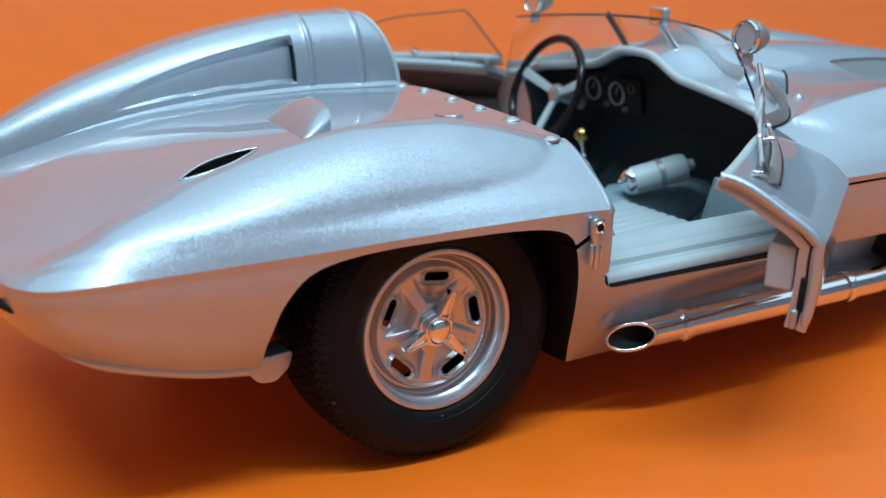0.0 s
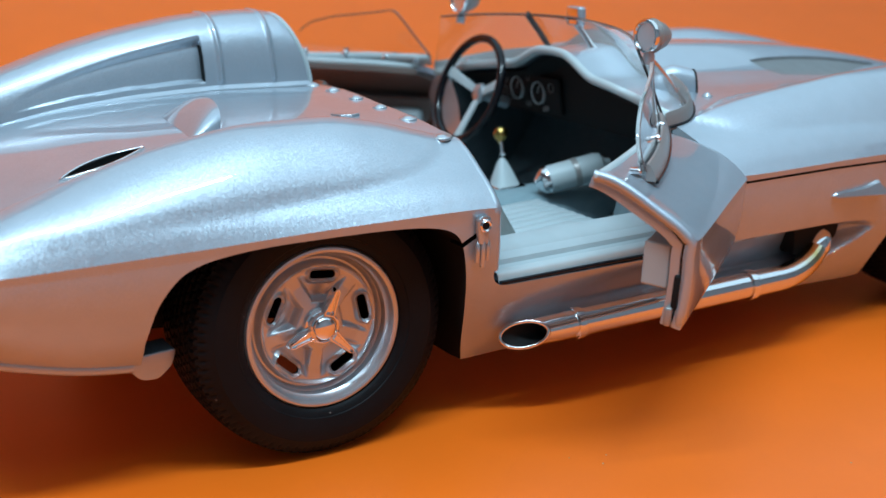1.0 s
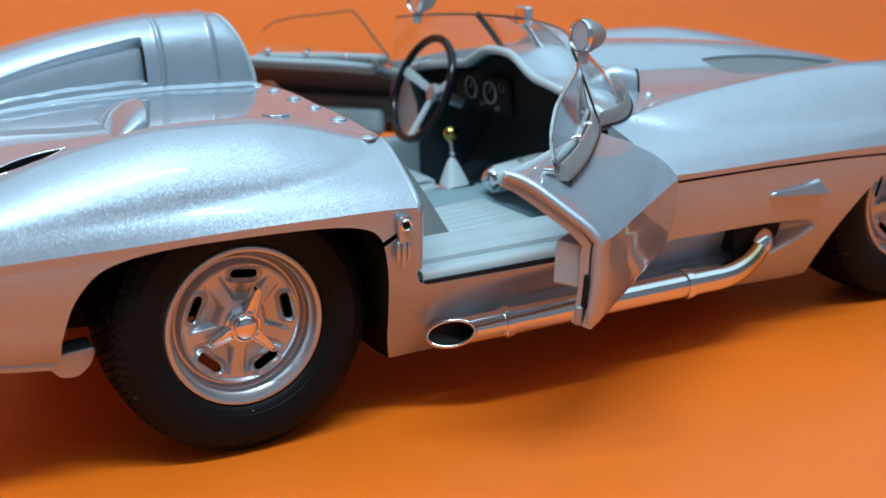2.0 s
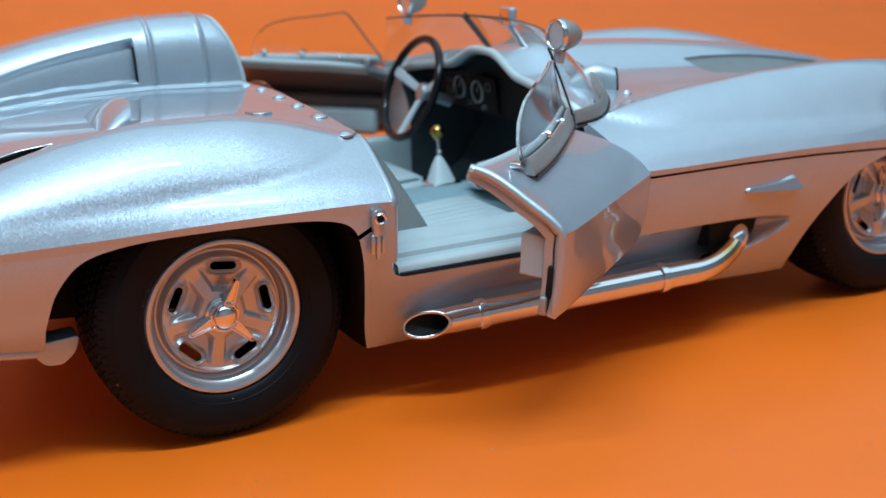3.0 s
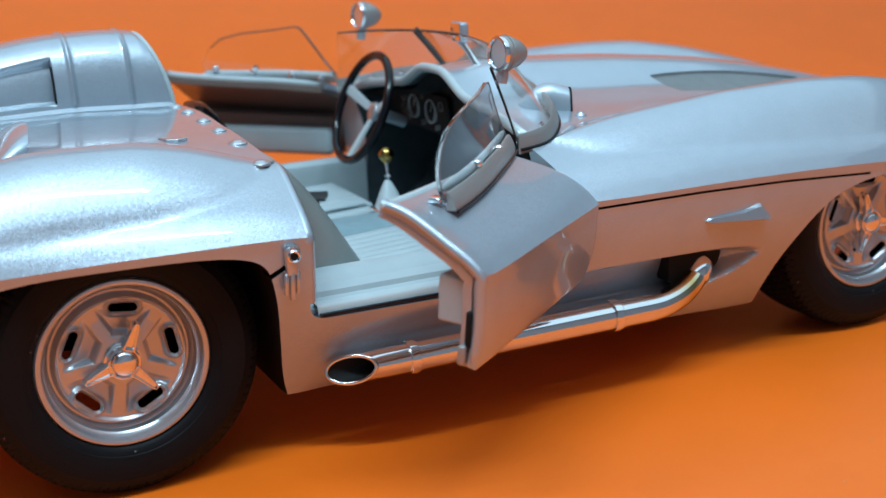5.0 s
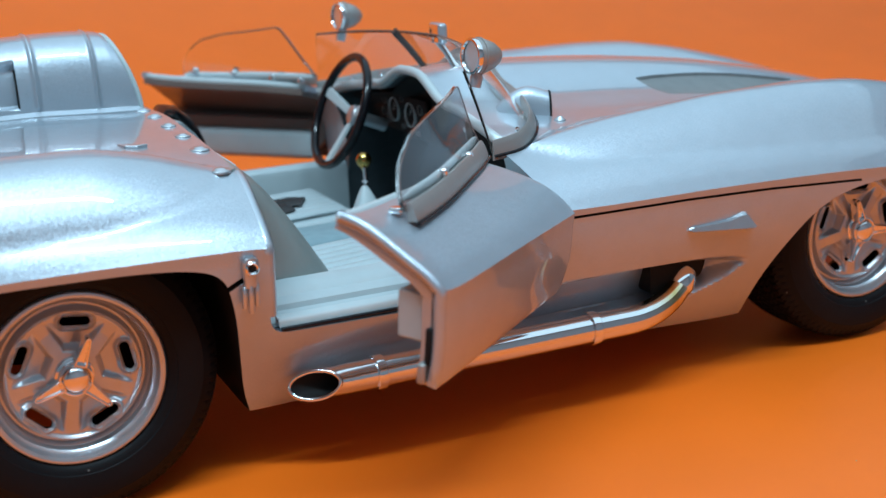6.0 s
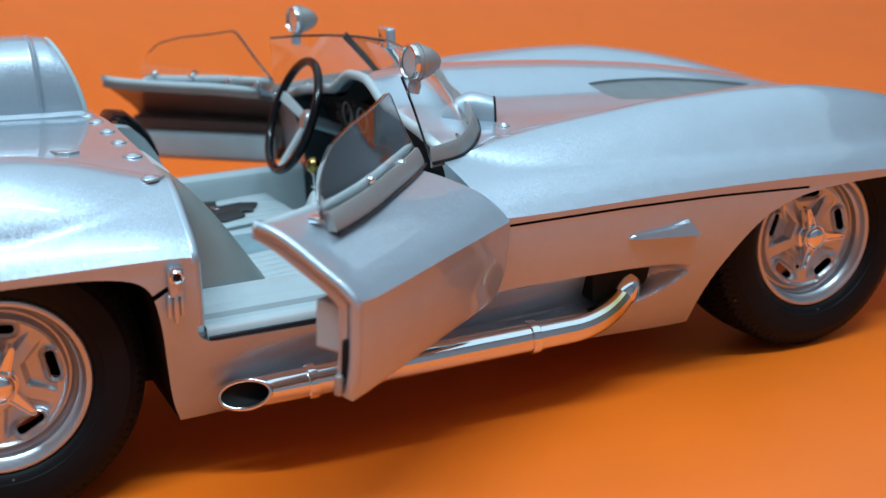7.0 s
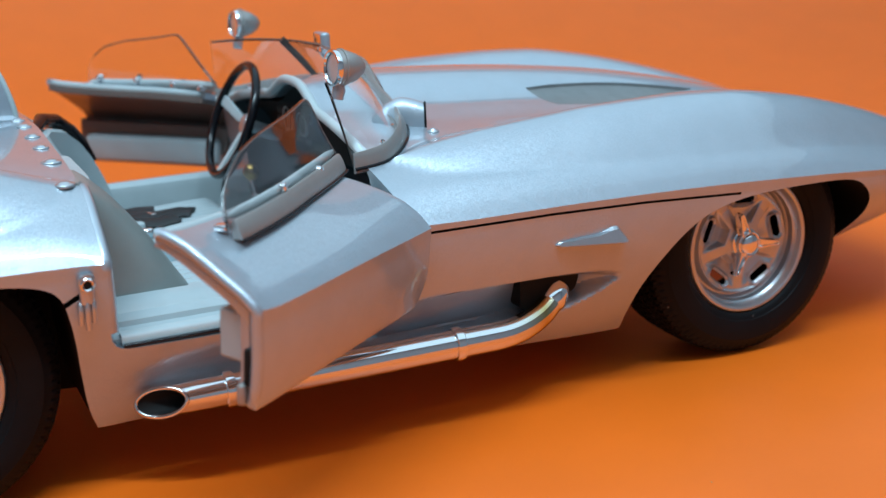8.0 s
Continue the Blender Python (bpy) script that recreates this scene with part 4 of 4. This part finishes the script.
def screen_row(s, k):
    fx, fy = float(SCREEN_FOOT[0](s)), float(SCREEN_FOOT[1](s))
    fz = skin_z(fx, fy) + 0.6
    tx, ty, tz = [float(f(s)) for f in SCREEN_TOP]
    bulge = (0.8 - 0.65 * s ** 4) * math.sin(math.pi * k)
    return (fx + (tx - fx) * k + bulge * 0.8, fy + (ty - fy) * k + math.copysign(bulge * 0.5, fy), fz + (tz - fz) * k)


ss = np.linspace(-1, 1, 61).tolist()
screen_pts = np.array([[screen_row(s, k) for k in np.linspace(0, 1, 12).tolist()] for s in ss])
screen = part("windscreen", shell("windscreen", screen_pts, 0.4), GLASS, car, "clear wraparound plastic windscreen")
screen.visible_shadow = False
foot = [screen_row(s, 0.0) for s in ss]


def skirt(points, seal=False):
    """The sloping strip that runs round the foot of the windscreen, or the line of its lower edge."""
    rows, n = [], len(points)
    for i, (x, y, z) in enumerate(points):
        a, b = Vector(points[max(i - 1, 0)]), Vector(points[min(i + 1, n - 1)])
        out = Vector((b.y - a.y, a.x - b.x)).normalized()
        grown = 0.25 + 0.75 * min(i, n - 1 - i, 16) / 16

        def at(q, h):
            return (x + out.x * q * grown * 0.75, y + out.y * q * grown * 0.75, z - 0.6 + h * (0.8 + 0.35 * grown))
        foot_z = (skin_z(x + out.x * 1.5 * grown, y + out.y * 1.5 * grown) - (z - 0.6)) / (0.8 + 0.35 * grown)
        if seal:
            rows.append(at(2.15, foot_z + 0.1))
        else:
            rows.append([at(-0.3, -0.8), at(-0.3, 2.3), at(0.1, 2.6), at(0.5, 2.45), at(1.2, 1.6 + foot_z * 0.3), at(1.75, 0.9 + foot_z * 0.8), at(2.05, foot_z + 0.1), at(1.9, foot_z - 0.6)])
    return rows


part("screen_trim", grid("screen_trim", skirt(foot), close_v=True, caps=True, sharp=50), SATIN, screen, "satin silver strip round the foot of the windscreen")
part("screen_seal", tube("screen_seal", skirt(foot, True), 0.26, 8), BLACK, screen, "thin black seal under the strip")
part("screen_edge", tube("screen_edge", [screen_row(-1, k) for k in np.linspace(0, 1, 8).tolist()], 0.08, 8), POST, screen, "dark edge of the windscreen")
part("top_edge", tube("top_edge", [screen_row(s, 1.0) for s in ss], 0.14, 8), EDGE, screen, "thin dark upper edge of the windscreen")
part("screen_post", tube("screen_post", [(69.6, 12.2, 53.2), (72.6, 13.0, 50.0), (76.4, 14.2, 45.8)], 0.42, 10, flat=1.6), POST, screen, "dark rubber strip on the windscreen")
for s in (-0.80, -0.62, -0.4, 0.4, 0.62, 0.8):
    q = screen_row(s, 0.07)
    part("screw", lathe("screw", [(0.001, -0.45), (0.4, -0.35), (0.5, 0.3)], 12, "y", (q[0] - 0.3, q[1] * 0.985, q[2] + 0.4)), CHROME, screen)


def wing_mirror(x, y, z, turn):
    m = part("wing_mirror", lathe("wing_mirror", [(2.2, -0.2), (2.55, -0.35), (2.7, 0.0), (2.68, 0.8), (2.5, 2.0), (2.05, 3.3), (1.3, 4.4), (0.5, 5.0), (0.001, 5.15)], 32, "x"), SATIN, car,
             "silver bullet-shaped mirror on a short stalk")
    m.matrix_basis = pose(x * MM, y * MM, z * MM, 0, 4, turn)
    part("mirror_glass", lathe("mirror_glass", [(0.001, -0.1), (2.1, -0.1), (2.25, 0.05)], 28, "x"), MIRROR, m, "round mirror glass")
    part("mirror_ring", lathe("mirror_ring", [(2.1, -0.2), (2.3, -0.5), (2.6, -0.45), (2.75, -0.1), (2.72, 0.2)], 28, "x"), CHROME, m)
    part("mirror_ring", lathe("mirror_ring", [(2.66, 0.9), (2.82, 1.0), (2.8, 1.3), (2.6, 1.35)], 28, "x"), SATIN, m)
    part("stalk", tube("stalk", [(0.9, 0, -2.2), (0.8, 0, -3.4), (0.6, 0, -4.6)], [0.75, 1.0, 0.85], 14), PAINT, m)
    return m


wing_mirror(62.9, -33.2, 53.7, 7)
wing_mirror(67.4, 34.4, 54.4, 5)
rear_mirror = part("rear_mirror", block("rear_mirror", (1.7, 4.6, 3.6), (73.2, 1.0, 53.4), 0.6), PAINT, car, "small rectangular rear-view mirror on the windscreen's top edge")
part("mirror_glass", block("mirror_glass", (0.2, 3.6, 3.0), (72.42, 1.0, 53.4), 0.08), CHROME, rear_mirror, "mirror glass")
part("bracket", tube("bracket", [(73.0, 0.6, 52.0), (74.0, -0.6, 50.0), (74.6, -1.6, 48.2), (75.6, -2.6, 46.2)], [0.7, 0.6, 0.75, 1.2], 12), CHROME, rear_mirror, "chrome bracket")

# hump beside the windscreen foot, with a bright end
def cowl_hump():
    rows = []
    for t in np.linspace(0, 1, 18).tolist():
        x, y = 73.6 + 7.6 * t, -19.9 - 3.3 * t
        k = math.sin(math.pi * 0.5 * min(t * 1.2 + 0.2, 1))
        z = skin_z(x, abs(y)) - 0.4
        rows.append([(x + 2.2 * k * math.cos(a) * 0.40, y + 2.2 * k * math.cos(a) * 0.92, z + (3.8 * k + 0.7 * math.sin(math.pi * t)) * math.sin(a) ** 0.75) for a in np.linspace(0, math.pi, 19).tolist()])
    return grid("cowl_hump", rows, caps=True, sharp=40), rows[-1]


hump_mesh, hump_arc = cowl_hump()
hump = part("cowl_hump", hump_mesh, PAINT, car, "small silver hump on the cowl with a dark open end")
part("hump_end", tube("hump_end", [(x + 0.08, y - 0.03, z) for x, y, z in hump_arc], 0.2, 8), DARK, hump, "dark rim of the open end")
part("cowl_stud", STUD, CHROME, car).matrix_basis = pose(80.4 * MM, -28.0 * MM, (skin_z(80.4, 28) - 0.1) * MM)

# ---------------------------------------------------------------- cockpit
hoop = []
for y in np.linspace(-36.5, 36.5, 61).tolist():
    hoop.append((67.0 - 0.9 * (y / 36.5) ** 2, y, skin_z(67.2, abs(y)) + 0.15))
part("cowl_lip", tube("cowl_lip", hoop, 0.8, 12), PALE, car, "pale padded lip along the cowl")


def dashboard():
    ys = np.linspace(-35.4, 35.4, 41)
    rows = []
    for y in ys:
        zt = skin_z(69.5, abs(y)) - 1.6
        rows.append([(68.6, y, zt), (71.0, y, zt - 0.8), (72.6, y, zt - 2.2), (73.1, y, 35.5), (74.7, y, 32.6), (81, y, 31.5)])
    return grid("dashboard", rows, sharp=30)


dash = part("dashboard", dashboard(), DARK, car, "black dashboard with two round gauges")
panel = part("gauge_panel", block("gauge_panel", (0.8, 21, 7.4), (72.4, 15.0, 37.6), 0.5, (0, -6, 0)), DARK, dash, "black instrument panel")
for y, z, r in ((19.8, 37.8, 2.25), (12.2, 37.7, 2.25), (7.6, 39.2, 0.9), (22.6, 35.6, 0.7), (15.6, 35.2, 0.5), (15.7, 40.2, 0.5), (9.6, 34.9, 0.5), (24.2, 39.2, 0.9), (24.4, 36.9, 0.8)):
    gd = part("gauge", lathe("gauge", [(r * 0.9, -0.15), (r * 0.93, -0.4), (r, -0.4), (r * 1.01, 0.0), (r, 0.4)], 26, "x", (71.95, y - 0.5, z)), PALE if r > 1 else HOOD_GREY, dash, "round gauge with a bright ring" if r > 1 else "")
    part("dial", lathe("dial", [(0.001, 0), (r * 0.84, 0)], 22, "x", (71.92, y - 0.5, z)), DARK, gd)
    if r > 1:
        part("needle", block("needle", (0.06, 0.14, r * 0.8), (71.84, y - 0.5, z + r * 0.3), 0.0, (25, 0, 0)), PALE, gd)

# steering wheel
steer = part("steering_wheel", tube("steering_wheel", [(0, 10.45 * math.cos(a), 10.45 * math.sin(a)) for a in np.linspace(0, 2 * math.pi, 56, endpoint=False).tolist()], 0.82, 14, closed=True), BLACK, car,
             "glossy black three-spoke steering wheel with alloy spokes")
steer.matrix_basis = pose(61.9 * MM, 21.6 * MM, 38.2 * MM, 0, 23, 0)
for a in (166, 16, 264):
    c, sn = math.cos(math.radians(a)), math.sin(math.radians(a))
    ring = []
    for k in np.linspace(0, 1, 7).tolist():
        q, h, w = 1.2 + 8.95 * k, 2.6 - 2.5 * k, 0.75 + 0.25 * k
        ring.append([(h + dx, q * c - dv * sn, q * sn + dv * c) for dx, dv in ((-0.25, -w), (-0.35, 0), (-0.25, w), (0.25, w), (0.25, -w))])
    part("spoke", grid("spoke", ring, close_v=True, caps=True, sharp=30), PALE, steer, "flat silver spoke")
part("hub", lathe("hub", [(0.001, 1.6), (1.0, 1.7), (1.7, 2.0), (2.0, 2.6), (1.9, 3.2), (1.2, 3.8), (1.2, 9.5)], 24, "x"), WHEEL_SILVER, steer, "silver hub")

# seats
def bucket_seat(y0):
    seat = part("seat", block("seat", (23, 22.5, 4.6), (47.6, y0, 18.9), 1.3, (0, -2.5, 0)), VINYL, car, "pale grey vinyl bucket seat with pleated cushion")
    for k in range(7):
        part("pleat", tube("pleat", [(38.5, y0 - 7.8 + 2.6 * k, 21.3), (45, y0 - 7.8 + 2.6 * k, 21.7), (52, y0 - 7.8 + 2.6 * k, 22.1), (57.0, y0 - 7.8 + 2.6 * k, 22.2), (58.2, y0 - 7.8 + 2.6 * k, 21.4)], 1.36, 10, flat=0.55), VINYL, seat)
    rows = []
    for t in np.linspace(0, 1, 16).tolist():
        x, z = 39.5 - 12.2 * t ** 0.85, 20.5 + 20.5 * t
        w = 11.6 - 1.4 * t ** 3
        ring = []
        for a in np.linspace(0, 2 * math.pi, 36, endpoint=False).tolist():
            c, s = math.cos(a), math.sin(a)
            ring.append((x - 1.6 + (2.0 + 1.3 * abs(c) ** 3) * math.copysign(abs(s) ** 0.7, s), y0 + w * math.copysign(abs(c) ** 0.55, c), z))
        rows.append(ring)
    part("backrest", grid("backrest", rows, close_v=True, caps=True, sharp=60), VINYL, seat, "pale grey padded backrest")
    return seat


seat_near, seat_far = bucket_seat(-18.5), bucket_seat(19.5)
part("seat_roll", tube("seat_roll", [(26.0, 14.0, 41.6), (27.6, 18.5, 42.4), (30.4, 22.6, 41.4), (33.0, 24.6, 39.0), (34.8, 25.4, 36.4), (36.4, 25.6, 33.0)], [0.9, 1.25, 1.35, 1.35, 1.3, 1.0], 14), BLACK, seat_far, "thick black padded roll round the seat back")
wing_rows = [[(x + 0.3, y - 1.6, z - 0.4), (x + 0.9, y - 2.4, z - 0.9), (x + 1.2, y - 3.2, 19), (x - 4.5, y - 3.2, 19), (x - 3.0, y - 2.6, z - 1.0)]
             for x, y, z in [(26.0, 13.5, 41.0), (28.0, 18.5, 41.6), (31.0, 22.6, 40.4), (33.4, 24.6, 38.0), (35.2, 25.4, 35.2), (36.8, 25.6, 31.6), (38.4, 25.6, 27.0), (39.8, 25.4, 22.0)]]
part("seat_wing", grid("seat_wing", wing_rows, close_v=True, caps=True, sharp=50), VINYL, seat_far, "pale grey padded wing of the seat back")
for sy in (-1, 1):
    front = pchip([14, 18, 22.6, 27, 31.8, 37.6, 40.6, 42.4], [41.2, 41.0, 40.2, 37.8, 34.8, 30.6, 27.8, 25.6])
    rows = []
    for z in np.linspace(14, 42.4, 26).tolist():
        rx = float(front(z)) - 24.0
        rows.append([(24.0 + rx * math.sin(a) ** 0.75, sy * (27.5 + 9.3 * math.cos(a) ** 0.75), z) for a in np.linspace(0, math.pi / 2, 22).tolist()] + [(24.0, sy * 27.5, z)])
    part("seat_side", grid("seat_side", rows, close_v=True, caps=True, sharp=50), TRIM, car, "smooth rounded grey trim panel beside the seat back")
    # sill with its steps
    prof = [(44.8, 21.9), (44.7, 22.5), (43.4, 23.2), (42.7, 23.4), (42.4, 24.1), (41.6, 24.5), (40.6, 24.7), (40.2, 25.1), (38.2, 25.8), (36.6, 25.9), (35.4, 25.2), (35.0, 24), (35.0, 14)]
    rows = [[(x, sy * y, z) for y, z in prof] for x in np.linspace(25.4, 67.5, 12)]
    part("sill_plate", grid("sill_plate", rows, sharp=28), VINYL, car, "pale grey stepped door sill")
    part("sill_strip", grid("sill_strip", [[(x, sy * y, z) for y, z in [(46.1, 21.95), (46.0, 22.9), (45.6, 23.3), (44.4, 23.45), (44.3, 22.2)]] for x in np.linspace(26.5, 67.0, 8)], sharp=40), PALE, car, "pale strip along the sill edge")
    part("sill_seal", tube("sill_seal", [(26.6, sy * 46.5, 22.0), (45, sy * 46.5, 21.9), (67, sy * 46.5, 21.6)], 0.35, 8), BLACK, car, "black rubber seal along the sill")
tunnel = part("tunnel", grid("tunnel", [[(x, y, z) for y, z in [(-6.8, 12), (-6.4, 19.5), (-5.6, 21.2), (-4, 21.9), (4, 21.9), (5.6, 21.2), (6.4, 19.5), (6.8, 12)]] for x in np.linspace(26, 82, 20)], sharp=50), CARPET, car, "grey transmission tunnel")
part("toe_board", grid("toe_board", [[(x, y, z) for x, z in ((73, 14.6), (80, 19), (87, 29), (89, 38))] for y in np.linspace(-35.5, 35.5, 8)], sharp=60), FLOOR_SHADED, car, "grey sloping footboard, its colour darkened for the shade under the dashboard")
part("floor_mat", grid("floor_mat", [[(x, y, z) for x, z in ((57, 12.75), (60, 12.9), (69, 13.4), (73.2, 14.9))] for y in np.linspace(-35.3, 35.3, 8)], sharp=60), CARPET, car, "grey carpet on the cockpit floor")

part("kick_panel", prism("kick_panel", [(-19.6, 13), (-19.6, 18), (-23.6, 28.5), (-35.6, 28.5), (-35.6, 13)], 66.0, 66.8, axis="x", bevel=0.2), CARPET, car, "grey kick panel at the front of the footwell")

# gear lever
lever = part("gear_lever", tube("gear_lever", [(60.0, 5.6, 24), (60.3, 6.6, 28), (60.5, 7.4, 30.6)], 0.4, 10), CHROME, car, "chrome gear lever with a brass ball knob")
part("boot", grid("boot", [[(59.7 + 0.2 * k + (2.5 * (1 - k) ** 0.8 + 0.35) * math.copysign(abs(math.cos(a)) ** 0.7, math.cos(a)), 5.0 + 1.2 * k + (2.3 * (1 - k) ** 0.8 + 0.35) * math.copysign(abs(math.sin(a)) ** 0.7, math.sin(a)), 21.8 + 5.4 * k) for a in np.linspace(0, 2 * math.pi, 28, endpoint=False).tolist()] for k in np.linspace(0, 1, 9).tolist()], close_v=True, sharp=70), PALE, lever, "pale grey gaiter")
part("boot_frame", block("boot_frame", (6.2, 5.8, 0.6), (59.7, 5.0, 22.0), 0.25), CHROME, lever)
part("collar", lathe("collar", [(0.4, -0.3), (0.75, -0.2), (0.75, 0.2), (0.4, 0.3)], 16, "z", (60.2, 6.3, 27.9)), CHROME, lever)
part("knob", lathe("knob", [(0.001, 1.45), (0.55, 1.35), (1.05, 1.0), (1.4, 0.4), (1.45, 0), (1.4, -0.4), (1.05, -1.0), (0.6, -1.4), (0.45, -1.9)], 24, "z", (60.55, 7.6, 31.5)), BRASS, lever, "brass ball knob")

# fire extinguisher on the passenger side
ext = part("fire_extinguisher", lathe("fire_extinguisher", [(0.001, -0.9), (1.3, -0.8), (1.9, -0.35), (2.4, 0.3), (2.6, 1.2), (2.6, 10.5), (2.3, 11.6), (1.2, 12.3), (0.9, 13.4), (0.001, 13.5)], 28, "x"), PALE, car, "small silver fire extinguisher lying on the floor")
ext.matrix_basis = pose(61.8 * MM, -4.6 * MM, 24.3 * MM, 0, -12, -18)
part("cap", lathe("cap", [(0.001, -1.3), (0.9, -1.25), (1.25, -0.9), (1.9, -0.5), (2.45, 0.1), (2.62, 0.9), (2.68, 1.2)], 28, "x"), CHROME, ext, "chrome end cap")
part("strap", lathe("strap", [(2.6, 6.0), (2.75, 6.1), (2.75, 7.0), (2.6, 7.1)], 28, "x"), SATIN, ext)

# seat belts: black straps lying in a heap on the far seat
for pts in ([(40, 14, 22.0), (43, 15, 22.4), (46, 14, 22.3), (49, 15, 22.5)], [(41, 18, 22.3), (44, 18.5, 22.7), (47, 17.6, 22.6), (51, 18.4, 22.6), (53, 17.4, 22.5)], [(40, 22, 22.5), (44, 22.6, 22.7), (47, 22, 22.6)]):
    part("strap", tube("strap", [(x - 1, y, z + 0.5) for x, y, z in pts], 2.7, 10, flat=0.25), STRAP, seat_far, "black seat belt strap")
part("buckle", block("buckle", (3.0, 2.2, 0.8), (45.5, 18.2, 23.3), 0.25, (0, 8, 20)), CHROME, seat_far, "bright belt buckle")
part("buckle", block("buckle", (2.6, 2.2, 1.4), (40.8, 12.6, 23.0), 0.4, (0, 0, 10)), PALE, seat_far, "pale belt buckle")
part("belt_anchor", block("belt_anchor", (2.2, 1.6, 2.0), (41.5, 7.2, 22.8), 0.5), CHROME, tunnel, "chrome belt anchor")

# dust on the paper
rng = random.Random(4)
dots, faces = [], []
for x, y in ((28, -62), (31, -66), (33, -64), (78, -92), (84, -88), (-2, -58), (-4, -61), (60, -84), (110, -96), (12, -70), (96, -80), (140, -70)):
    r, a = rng.uniform(0.10, 0.22), rng.uniform(0, 3)
    k = len(dots)
    for q in range(5):
        b = a + q * 1.2566
        dots.append((x + r * math.cos(b) * rng.uniform(0.6, 1.3), y + r * math.sin(b), 0.05))
    dots.append((x, y, 0.05 + r * 0.8))
    faces += [(k + q, k + (q + 1) % 5, k + 5) for q in range(5)]
SPECK = mat("dust", (0.55, 0.38, 0.25), 0.9, 0, vary=0.3, scale=2000)
tagged(part("dust_specks", mesh_of("dust_specks", dots, faces), SPECK), "a few pale dust specks lying on the orange paper", "dust", kind="stuff")
